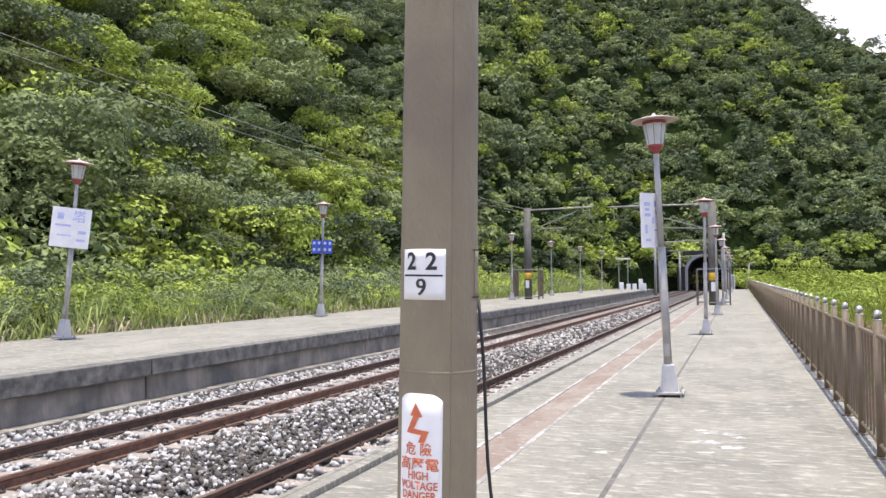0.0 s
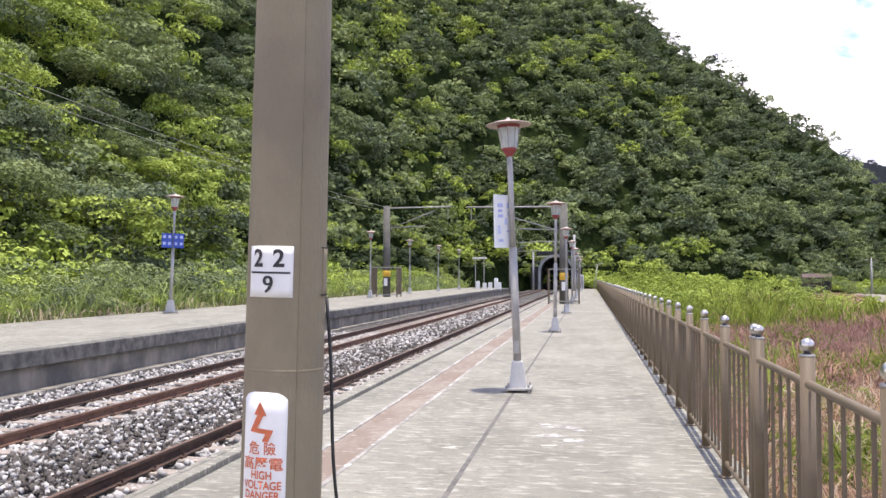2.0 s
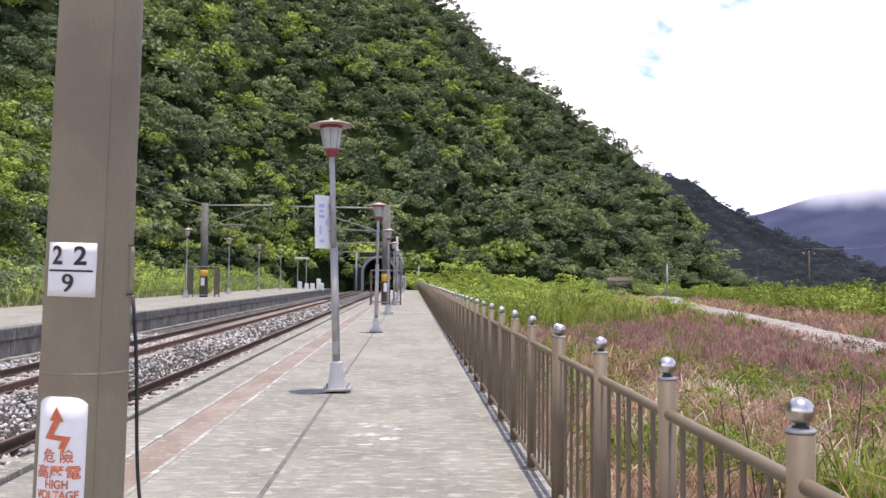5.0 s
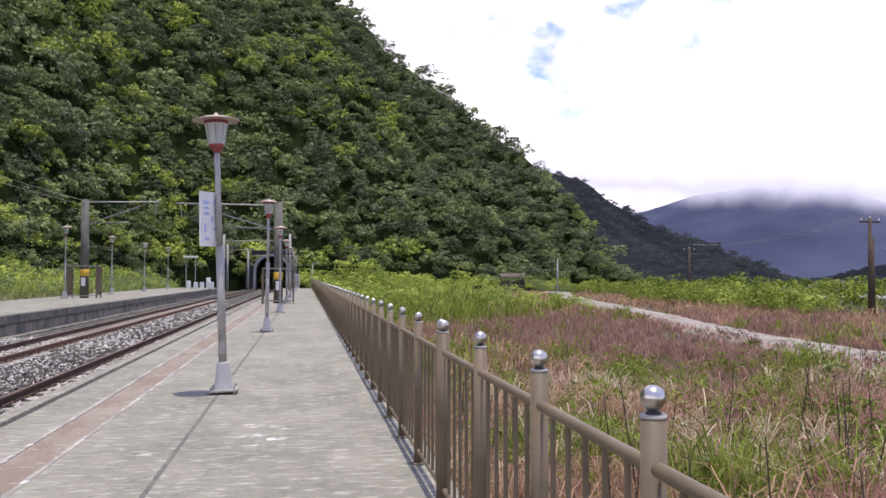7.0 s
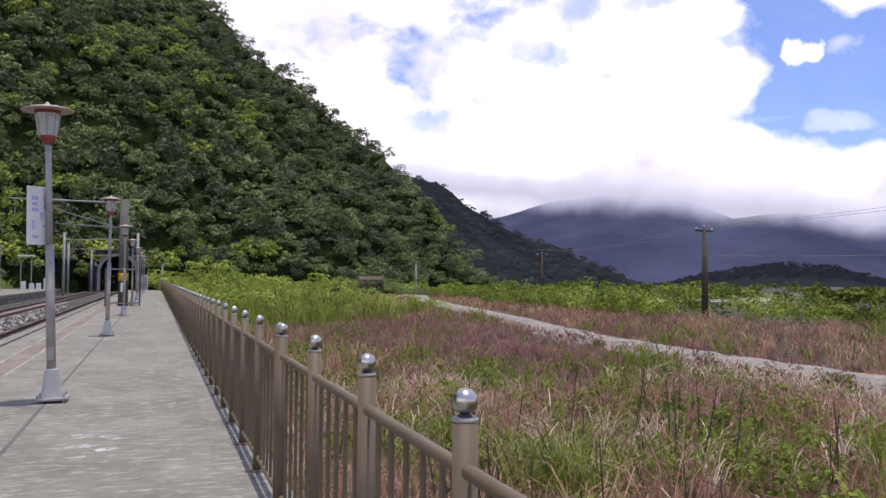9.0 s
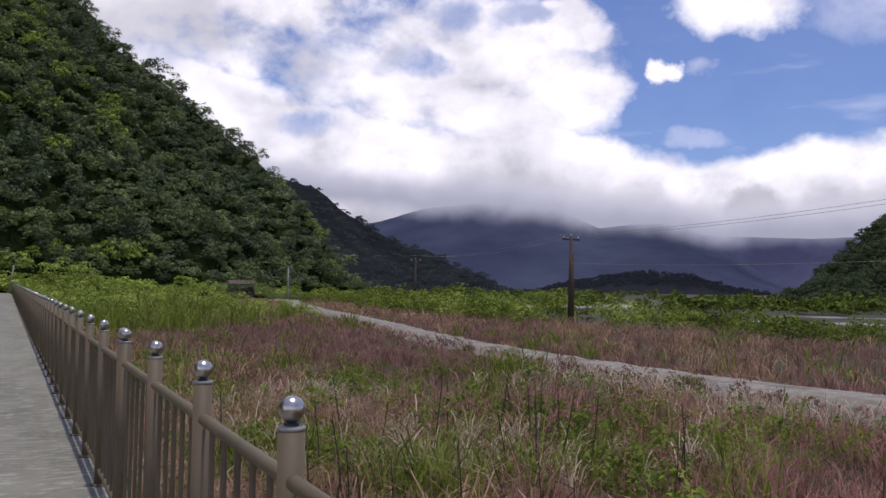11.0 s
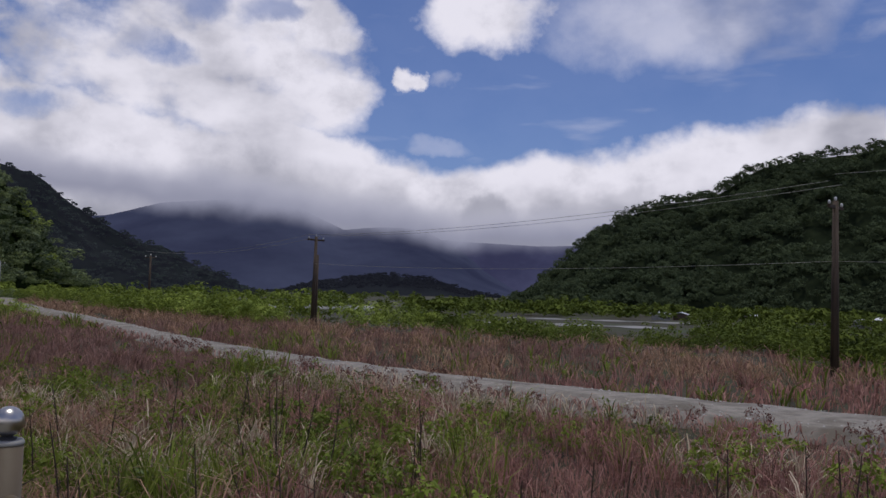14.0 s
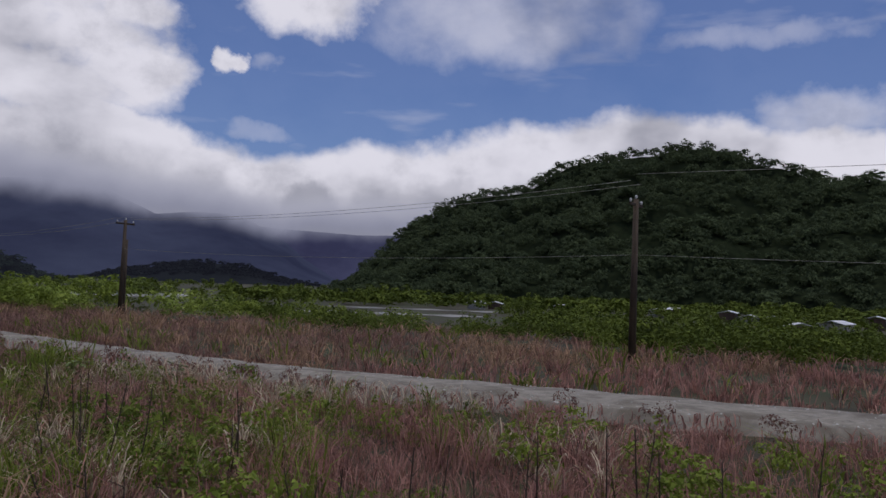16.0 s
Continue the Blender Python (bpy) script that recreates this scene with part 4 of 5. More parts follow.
def lamps():
    first = platform_lamp(pose(-0.97, 11.0, 0), "slim grey lamp post with a red-trimmed lantern on the platform", -2.0)
    for k, (y, tl) in enumerate([(23.0, 0.6), (35, 0.0), (47.5, -0.5), (60, 0.4), (72, 0), (84, 0.3), (96, 0)]):
        copy_thing(first, pose(-0.97, y, 0, 0, tl, 20 * k))
    for k, (x, y, tl) in enumerate([(-15.4, 15.7, 6.0), (-15.0, 27.9, 2.0), (-15.1, 40, 0.5), (-14.0, 52, 0.5), (-14.1, 64.5, 0), (-14.0, 76.5, 0.5), (-13.8, 88, 0)]):
        c = copy_thing(first, pose(x, y, 0.2, 0, tl, 0))
        c.scale = (1.15, 1.15, 1.2)
        tagged(c, "slim grey lamp post with a small lantern on the far platform")
    glyphs = [(-0.22, 0.3, 0.26, 0.07), (-0.22, 0.2, 0.2, 0.05), (-0.2, 0.1, 0.26, 0.06), (0.24, 0.3, 0.24, 0.1), (0.24, 0.16, 0.16, 0.08), (0.05, 0.0, 0.1, 0.12), (-0.28, -0.16, 0.1, 0.16), (0.2, -0.18, 0.22, 0.03), (-0.2, -0.36, 0.22, 0.05), (0.25, -0.3, 0.05, 0.16)]
    sign_board(pose(-1.15, 10.95, 2.24, 0, -1.5, 56), 0.40, 0.70, "small white sign with faded blue lettering on a lamp post", glyphs)
    far_sign = sign_board(pose(-15.05, 15.55, 2.86, 0, 6.0, 40), 0.86, 0.95, "white station sign with blue lettering on a leaning lamp post", [(-0.28, 0.28, 0.16, 0.16), (-0.2, 0.05, 0.4, 0.05), (-0.15, -0.2, 0.36, 0.03), (0.3, -0.1, 0.2, 0.08), (0.28, -0.3, 0.22, 0.06)])
    lettering("\u5854", 0.3, M_INK, far_sign, "sign_text", lambda x, y: Vector((x + 0.17, -0.013, y + 0.26)), label="blue sign character", bold=0.004)
    t = thing("direction_sign", pose(-14.85, 27.75, 2.83, 0, 2, 30), "double blue sign with white markings on a lamp post", "sign")
    for sx in (-0.23, 0.23):
        bm = bmesh.new()
        box(bm, sx * 0.87, 0, 0, 0.36, 0.02, 0.52, 0.004)
        b = part("panel", bm, M_BLUE, t, "blue panel")
        for (cx, cz) in ((-0.1, 0.15), (0.1, 0.15), (-0.1, -0.12), (0.1, -0.12)):
            bm = bmesh.new()
            box(bm, sx * 0.87 + cx * 0.9, -0.0115, cz * 0.9, 0.09, 0.003, 0.1)
            part("lettering_bar", bm, M_INK, b, "faded pale marking")


lamps()


# ---- overhead line poles ----
POLE_X, POLE_Y = -1.365, 3.45


def danger_pole():
    t = thing("concrete_mast", pose(POLE_X, POLE_Y, 0, 0, 1.3, 0), "round brown concrete mast with number plate and high-voltage warning", "pole")
    bm = bmesh.new()
    prof = [(0.174, -0.02)]
    for z in np.linspace(0.0, 7.2, 30):
        prof.append((0.174 - 0.0048 * z + 0.0008 * math.sin(z * 9.0), z))
    lathe(bm, prof, 48)
    part("shaft", bm, M_POLE, t)
    bm = bmesh.new()
    for z in (1.115, 2.23):
        r = 0.174 - 0.0048 * z
        lathe(bm, [(r - 0.0006, z - 0.01), (r + 0.0003, z), (r - 0.0006, z + 0.01)], 48)
    part("casting_seam", bm, M_POLE, t, "faint casting seam")["kind"] = "stuff"
    # upright mould line
    bm = bmesh.new()
    am = math.atan2(-3.34, 1.255) + 0.31
    for k in range(24):
        z0, z1 = 7.1 * k / 24, 7.1 * (k + 1) / 24
        ra, rb = 0.1725 - 0.0048 * z0, 0.1725 - 0.0048 * z1
        q = [(ra * math.cos(am - 0.012), ra * math.sin(am - 0.012), z0), ((ra + 0.005) * math.cos(am), (ra + 0.005) * math.sin(am), z0), (ra * math.cos(am + 0.03), ra * math.sin(am + 0.03), z0)]
        u = [(rb * math.cos(am - 0.012), rb * math.sin(am - 0.012), z1), ((rb + 0.005) * math.cos(am), (rb + 0.005) * math.sin(am), z1), (rb * math.cos(am + 0.03), rb * math.sin(am + 0.03), z1)]
        q, u = [bm.verts.new(v) for v in q], [bm.verts.new(v) for v in u]
        for i in (0, 1):
            bm.faces.new((q[i], q[i + 1], u[i + 1], u[i]))
    bmesh.ops.remove_doubles(bm, verts=bm.verts, dist=0.0005)
    part("mould_line", bm, M_POLE, t, "upright mould line")
    # the mast's own directions: angle 0 faces the camera's place
    face = math.atan2(-3.34, 1.255)

    def wrap(a0, z0, lift):
        def f(x, y):
            z = z0 + y
            r = 0.174 - 0.0048 * z + lift
            a = face + a0 + x / r
            return Vector((r * math.cos(a), r * math.sin(a), z))
        return f

    def plate(name, a0, z0, w, h, lift, material, label, round_top=0.0):
        bm = bmesh.new()
        nx, nzz = 12, 6
        f0, f1 = wrap(a0, z0, 0.0005), wrap(a0, z0, lift)
        g = []
        for f in (f0, f1):
            rows = []
            for j in range(nzz + 1):
                row = []
                for i in range(nx + 1):
                    u, v = -w / 2 + w * i / nx, -h / 2 + h * j / nzz
                    if round_top and j == nzz:
                        v -= round_top * (abs(2 * i / nx - 1) ** 4)
                    row.append(bm.verts.new(f(u, v)))
                rows.append(row)
            g.append(rows)
        for rows in g:
            for j in range(nzz):
                for i in range(nx):
                    bm.faces.new((rows[j][i], rows[j][i + 1], rows[j + 1][i + 1], rows[j + 1][i])).smooth = True
        rim = [(0, i) for i in range(nx)] + [(j, nx) for j in range(nzz)] + [(nzz, i) for i in range(nx, 0, -1)] + [(j, 0) for j in range(nzz, 0, -1)]
        for a, b in zip(rim, rim[1:] + rim[:1]):
            bm.faces.new((g[0][a[0]][a[1]], g[0][b[0]][b[1]], g[1][b[0]][b[1]], g[1][a[0]][a[1]]))
        return part(name, bm, material, t, label)

    A0 = -0.46
    num = plate("number_plate", A0, 1.524, 0.205, 0.212, 0.004, M_WHITE, "white number plate with 22 over 9")
    lettering("2", 0.10, M_BLACK, num, "numeral", wrap(A0 - 0.045 / 0.157, 1.576, 0.0075), bold=0.0028)
    lettering("2", 0.10, M_BLACK, num, "numeral", wrap(A0 + 0.04 / 0.157, 1.576, 0.0075), bold=0.0028)
    for k, off in enumerate((-0.0022, 0.0, 0.0022)):
        lettering("9", 0.10, M_BLACK, num, "numeral", wrap(A0 + off / 0.157, 1.468, 0.0075 + 0.0003 * k))
    bm = bmesh.new()
    f = wrap(A0, 1.52, 0.0065)
    for i in range(8):
        u0, u1 = -0.093 + 0.186 * i / 8, -0.093 + 0.186 * (i + 1) / 8
        bm.faces.new([bm.verts.new(f(u, v)) for u, v in ((u0, -0.004), (u1, -0.004), (u1, 0.004), (u0, 0.004))])
    part("dividing_line", bm, M_BLACK, num)
    warn = plate("warning_plate", A0 - 0.03, 0.76, 0.205, 0.54, 0.004, M_WHITE, "white high-voltage danger plate with orange writing", 0.03)
    W = wrap(A0 - 0.03, 0.76, 0.0075)
    bm = bmesh.new()
    for poly in ([(-0.012, 0.233), (0.019, 0.174), (-0.040, 0.177)], [(-0.023, 0.178), (0.005, 0.176), (-0.021, 0.124), (-0.059, 0.107)], [(-0.059, 0.107), (0.014, 0.101), (0.049, 0.117), (-0.021, 0.124)], [(0.014, 0.101), (0.002, 0.07), (0.028, 0.068), (0.049, 0.117)]):
        bm.faces.new([bm.verts.new((x, y, 0)) for x, y in poly])
    bmesh.ops.triangulate(bm, faces=bm.faces)
    bmesh.ops.subdivide_edges(bm, edges=bm.edges, cuts=4, use_grid_fill=True)
    for v in bm.verts:
        v.co = W(v.co.x, v.co.y)
    part("lightning_arrow", bm, M_ORANGE, warn, "orange zigzag arrow")
    lettering("\u5371 \u96aa", 0.056, M_ORANGE, warn, "warning_text", lambda x, y: W(x, y + 0.038), bold=0.0008)
    lettering("\u9ad8\u58d3\u96fb", 0.056, M_ORANGE, warn, "warning_text", lambda x, y: W(x * 1.12, y - 0.024), bold=0.0008)
    for k, s in enumerate(("HIGH", "VOLTAGE", "DANGER")):
        lettering(s, 0.042, M_ORANGE, warn, "warning_text", lambda x, y, k=k: W(x * 0.95, y * 1.1 - 0.068 - 0.041 * k), bold=0.001)
    plate("side_plate", 1.22, 1.53, 0.05, 0.2, 0.006, M_POLE, "brown painted side plate")
    for z in (1.43, 1.63):
        bm = bmesh.new()
        f = wrap(1.22, z, 0.008)
        for i in range(6):
            u0, u1 = -0.05 + 0.1 * i / 6, -0.05 + 0.1 * (i + 1) / 6
            bm.faces.new([bm.verts.new(f(u, v)) for u, v in ((u0, -0.003), (u1, -0.003), (u1, 0.003), (u0, 0.003))])
        bmesh.ops.remove_doubles(bm, verts=bm.verts, dist=0.0005)
        part("strap", bm, M_DARK, t)
    bm = bmesh.new()
    a = face + 1.5
    pts = []
    for k in range(15):
        q = k / 14
        r = 0.172 + 0.13 * q ** 1.25 + 0.008 * math.sin(q * 9)
        pts.append((r * math.cos(a), r * math.sin(a), 1.42 * (1 - q)))
    path_tube(bm, pts, 0.0075, 8)
    part("earth_cable", bm, M_CABLE, t, "black earthing cable")


def caged_mast(x, y, z, h, reach, label):
    t = thing("overhead_line_mast", pose(x, y, z), label, "mast", "overhead line masts")
    bm = bmesh.new()
    tube(bm, (0, 0, 0), (0, 0, h), 0.26, 0.22, 20)
    part("shaft", bm, M_MAST, t, "grey concrete shaft")
    bm = bmesh.new()
    lathe(bm, [(0.263, 1.35), (0.263, 1.75), (0.255, 1.76)], 20)
    part("warning_band", bm, M_YELLOW, t, "yellow warning band")
    bm = bmesh.new()
    box(bm, 0, -0.27, 1.0, 0.24, 0.02, 0.5, 0.004)
    part("warning_plate", bm, M_WHITE, t)
    s = 1 if reach > 0 else -1
    bm = bmesh.new()
    tube(bm, (0, 0, h - 0.15), (reach, 0, h - 0.1), 0.045, n=8)
    tube(bm, (0, 0, h - 1.6), (reach * 0.75, 0, h - 0.35), 0.03, n=8)
    tube(bm, (0, 0, h - 1.5), (reach * 0.6, 0, h - 1.35), 0.03, n=8)
    tube(bm, (reach * 0.95, 0, h - 0.9), (reach * 0.95, 0, h - 0.1), 0.02, n=6)
    part("cantilever", bm, M_GALV, t, "galvanised cantilever arm")
    bm = bmesh.new()
    for k in range(4):
        lathe(bm, [(0.03, 0), (0.08, 0.02), (0.03, 0.05)], 10, (s * 0.3, 0, h - 1.5 + 0.06 * k))
    part("insulator", bm, M_MAST, t)
    for sx in (-1, 1):
        for sy in (-1, 1):
            bm = bmesh.new()
            box(bm, 0.85 * sx, 0.6 * sy, 1.0, 0.07, 0.07, 2.0)
            part("cage_post", bm, M_FENCE, t)
    for zz in (0.15, 1.97):
        bm = bmesh.new()
        for sy in (-1, 1):
            box(bm, 0, 0.6 * sy, zz, 1.7, 0.05, 0.05)
        for sx in (-1, 1):
            box(bm, 0.85 * sx, 0, zz, 0.05, 1.2, 0.05)
        part("cage_rail", bm, M_GALV, t)
    for k in range(9):
        for sx in (-1, 1):
            bm = bmesh.new()
            box(bm, 0.85 * sx, -0.5 + 0.125 * k, 1.05, 0.03, 0.05, 1.8)
            part("cage_bar", bm, M_FENCE, t)


danger_pole()
caged_mast(-13.4, 54, 0.2, 6.1, 4.4, "grey overhead line mast in a brown guard cage, far platform")
caged_mast(-1.45, 47.7, 0.0, 5.7, -5.6, "grey overhead line mast in a brown guard cage beside lamps")


def small_masts():
    for x, y, h, r in ((-9.4, 100, 7.0, 3.5), (-10.6, 118, 6.5, 3.5), (-1.6, 92, 6.2, -4.0), (-8.6, 130, 6.0, 3.0)):
        t = thing("overhead_line_mast", pose(x, y, 0 if x > -5 else -0.5), "far grey concrete overhead line mast with arm", "mast", "overhead line masts")
        bm = bmesh.new()
        tube(bm, (0, 0, 0), (0, 0, h), 0.17, 0.13, 12)
        part("shaft", bm, M_CONC_POLE, t)
        bm = bmesh.new()
        tube(bm, (0, 0, h - 0.8), (r, 0, h - 0.7), 0.05, n=6)
        tube(bm, (0, 0, h - 2.0), (r * 0.8, 0, h - 0.8), 0.035, n=6)
        part("cantilever", bm, M_GALV, t)
    # overhead wires
    for x, z in ((-4.1, 4.6), (-7.6, 4.6), (-4.1, 5.4), (-7.6, 5.4)):
        bm = bmesh.new()
        path_tube(bm, [(x, y, z + 0.000 * y + (0.25 if z > 5 else 0) * ((y - 50) / 50 % 1 - 0.5) ** 2) for y in range(50, 137, 8)], 0.012, 4)
        solo("overhead_wire", bm, M_CABLE, "thin overhead contact wire above the tracks", "wire", "overhead wires")
    bm = bmesh.new()
    for a, b in (((-24, 8, 11.0), (-13.4, 54, 6.2)), ((-24.3, 8, 10.5), (-13.5, 54, 5.95))):
        pts = [Vector(a).lerp(Vector(b), k / 10) - Vector((0, 0, 0.7 * 4 * (k / 10) * (1 - k / 10))) for k in range(11)]
        path_tube(bm, pts, 0.013, 5)
    solo("feeder_cable", bm, M_GALV, "thin feeder cable hanging along the hillside", "wire")


small_masts()


# ---- tunnel ----
def tunnel():
    t = thing("tunnel_portal", pose(-5.2, 134.5, -0.5), "dark railway tunnel mouth with pale concrete rim", "tunnel", kind="structure")
    bm = bmesh.new()
    arch = [(-2.5, 0), (-2.5, 2.9)] + [(-2.5 * math.cos(a), 2.9 + 2.4 * math.sin(a)) for a in np.linspace(0.2, math.pi - 0.2, 12)] + [(2.5, 2.9), (2.5, 0)]
    for (k, y0, y1) in ((1.16, 0.0, 0.6),):
        for (x0, z0), (x1, z1) in zip(arch, arch[1:]):
            q = [(x0, y0, z0), (x1, y0, z1), (x1 * k, y0, z1 * 1.08), (x0 * k, y0, z0 * 1.08)]
            lo = [bm.verts.new(v) for v in q]
            hi = [bm.verts.new((v[0], y1, v[2])) for v in q]
            bm.faces.new(lo)
            for i in range(4):
                bm.faces.new((lo[i], lo[(i + 1) % 4], hi[(i + 1) % 4], hi[i]))
    part("rim", bm, M_CONC_POLE, t, "pale concrete arch rim")
    # Shallow bore closed by an end wall; the tunnel's dark is painted near black.
    bm = bmesh.new()
    for (x0, z0), (x1, z1) in zip(arch, arch[1:]):
        bm.faces.new([bm.verts.new(v) for v in ((x0, 0.3, z0), (x1, 0.3, z1), (x1, 7.5, z1), (x0, 7.5, z0))])
    bm.faces.new([bm.verts.new((x, 7.4, z)) for x, z in arch])
    part("lining", bm, M_DARK, t, "near-black tunnel lining, the tunnel's dark put into its colour")
    bm = bmesh.new()
    for sx in (-1, 1):
        box(bm, sx * 3.5, 0.7, 1.9, 1.3, 0.8, 3.8, 0.1)
    box(bm, 0, 0.9, 5.9, 6.4, 0.8, 0.7, 0.1)
    part("wing_wall", bm, M_DARK, t, "near-black wing wall")


tunnel()


def trackside():
    # small white cabinets and a shelter beyond the far platform
    for k, (x, y) in enumerate([(-12.3, 92), (-11.6, 92.5), (-10.9, 92), (-10.3, 92.6), (-9.9, 92.2)]):
        t = thing("signal_cabinet", pose(x, y, -0.2), "small white trackside equipment cabinet", "cabinet", "trackside cabinets")
        bm = bmesh.new()
        h = (1.5, 1.2, 1.25, 2.0, 1.3)[k]
        box(bm, 0, 0, h * 0.33 + 0.3, 0.42, 0.4, h * 0.66, 0.03)
        part("housing", bm, M_WHITE, t)
        bm = bmesh.new()
        box(bm, 0, 0, 0.15, 0.4, 0.35, 0.3)
        part("plinth", bm, M_CONC_POLE, t)
    t = thing("equipment_shelter", pose(-12.6, 96, -0.2), "small open shelter with a pale flat roof", "shelter")
    for sx in (-0.5, 0.5):
        bm = bmesh.new()
        tube(bm, (sx, 0, 0), (sx, 0, 3.9), 0.05, n=8)
        part("post", bm, M_CONC_POLE, t)
    bm = bmesh.new()
    box(bm, 0, 0, 3.96, 1.5, 1.2, 0.16, 0.02)
    part("roof", bm, M_WHITE, t)
    t = thing("signal_box", pose(-1.0, 103.5, 0), "pale grey equipment box at the platform end", "cabinet")
    bm = bmesh.new()
    box(bm, 0, 0, 0.9, 0.7, 0.5, 1.8, 0.03)
    part("housing", bm, M_WHITE, t)
    bm = bmesh.new()
    box(bm, 0, -0.26, 0.9, 0.6, 0.02, 1.6, 0.01)
    part("door", bm, M_CONC_POLE, t)
    t = thing("end_post", pose(0.6, 104.6, 0, 0, 8, 0), "slanting pale post with a small lamp arm", "post")
    bm = bmesh.new()
    tube(bm, (0, 0, 0), (0, 0, 3.2), 0.06, n=8)
    part("shaft", bm, M_GALV, t)
    bm = bmesh.new()
    tube(bm, (0, 0, 3.2), (0.6, 0, 3.35), 0.05, n=8)
    part("arm", bm, M_GALV, t)


trackside()


# ---- lane, utility poles, far buildings ----
LANE = [(-60, 24.5), (-20, 22.4), (0, 20.4), (4.5, 19.4), (8, 18.75), (12, 18.15), (17, 17.7), (24, 17.85), (33.3, 18.9), (41.6, 20.6), (50.0, 22.7), (64.8, 25.6), (83.2, 29.3), (98.1, 32.54), (112.9, 36.24), (124.9, 40.4)]
LANE_W = [(-60, 2.8), (0, 2.9), (5, 3.0), (8, 3.2), (12, 2.9), (17, 2.15), (24, 1.9), (34, 1.65), (60, 1.7), (140, 2.3)]


def lane():
    ys = np.concatenate([np.arange(-60, 0, 4.0), np.arange(0, 60, 0.8), np.arange(60, 136, 3.0)])
    rows = []
    for y in ys:
        c, w = interp(y, LANE), interp(y, LANE_W)
        j = 0.14 * np.sin(y * 1.9) + 0.1 * np.sin(y * 4.3)
        jr = 0.15 * np.sin(y * 2.3 + 1) + 0.1 * np.sin(y * 5.1)
        for q, z in ((-0.5, -1.45), (0.0, -1.0), (0.5, -0.95), (1.0, -1.0), (1.5, -1.45)):
            x = c - w / 2 + (w * q if 0 <= q <= 1 else (q if q < 0 else w + q - 1)) + (j if q <= 0 else jr if q >= 1 else 0)
            rows.append((x, y, z + 0.004 * math.sin(y * 1.3 + 5 * q)))
    n = len(ys)
    idx = np.arange(n * 5).reshape(n, 5)
    F = np.stack([idx[:-1, :-1], idx[:-1, 1:], idx[1:, 1:], idx[1:, :-1]], -1).reshape(-1, 4)
    tagged(new("road", raw("road", rows, F, M_ROAD, True)), "narrow pale concrete farm lane with broken edges", "road", kind="structure")


lane()


def lane_pebbles():
    n = 1500
    y = -12 + 90 * rng.random(n) ** 1.4
    side = rng.choice([-1.0, 1.0], n)
    off = np.where(rng.random(n) < 0.65, side * rng.uniform(0.3, 0.5, n), rng.uniform(-0.45, 0.45, n))
    x = interp(y, LANE) + off * interp(y, LANE_W)
    r = rng.uniform(0.012, 0.045, n)
    base = np.array([(1, 0, 0), (0.2, 1, 0), (-1, 0.1, 0), (0, -1, 0.1), (0.1, 0, 0.8)], np.float32)
    a = rng.random(n) * 6.28318
    V = np.zeros((n, 5, 3), np.float32)
    for k, (bx, by, bz) in enumerate(base):
        V[:, k, 0] = x + r * (bx * np.cos(a) - by * np.sin(a))
        V[:, k, 1] = y + r * (bx * np.sin(a) + by * np.cos(a))
        V[:, k, 2] = -1.0 + 0.1 * (0.5 - np.abs(off)) + r * bz
    f = np.array([[0, 1, 4], [1, 2, 4], [2, 3, 4], [3, 0, 4]])
    F = (f[None] + (np.arange(n) * 5)[:, None, None]).reshape(-1, 3)
    tagged(new("lane_pebbles", raw("lane_pebbles", V.reshape(-1, 3), F, M_STONE_PALE)), "loose pale pebbles on the farm lane", "pebbles", kind="stuff")


lane_pebbles()


def utility_pole(x, y, h, label, lean=0.0, wood=True, double=False):
    t = thing("utility_pole", pose(x, y, ground_z(x) - 0.05, 0, lean, 0), label, "utility pole", "utility poles")
    bm = bmesh.new()
    tube(bm, (0, 0, 0), (0, 0, h), 0.17, 0.11, 12)
    part("shaft", bm, M_WOOD if wood else M_CONC_POLE, t)
    if double:
        bm = bmesh.new()
        tube(bm, (0.24, 0, 0), (0.2, 0, h * 0.8), 0.13, 0.1, 12)
        part("stub_shaft", bm, M_WOOD, t)
    bm = bmesh.new()
    box(bm, 0, 0, h - 0.25, 1.5, 0.1, 0.12, 0.01)
    part("crossarm", bm, M_WOOD, t)
    for k in (-0.66, 0.0, 0.66):
        bm = bmesh.new()
        z0 = h - 0.19 if k else h
        lathe(bm, [(0.02, z0), (0.05, z0 + 0.04), (0.055, z0 + 0.12), (0.03, z0 + 0.16)], 10, (k, 0, 0))
        part("insulator", bm, M_TIN, t, "pale porcelain insulator")
    return t


UP = [(33.7, 11.6, 6.85), (37.3, 49.8, 6.75), (47.5, 97.0, 6.8)]
utility_pole(*UP[0], "dark wooden utility pole beside the lane", 0.3)
utility_pole(*UP[1], "dark weathered wooden utility pole with crossarm", 0.6, True, True)
utility_pole(*UP[2], "dark wooden utility pole with crossarm by the bushes", 0.2)
utility_pole(41.0, 131.0, 5.6, "pale pole at the lane bend", 0, False)


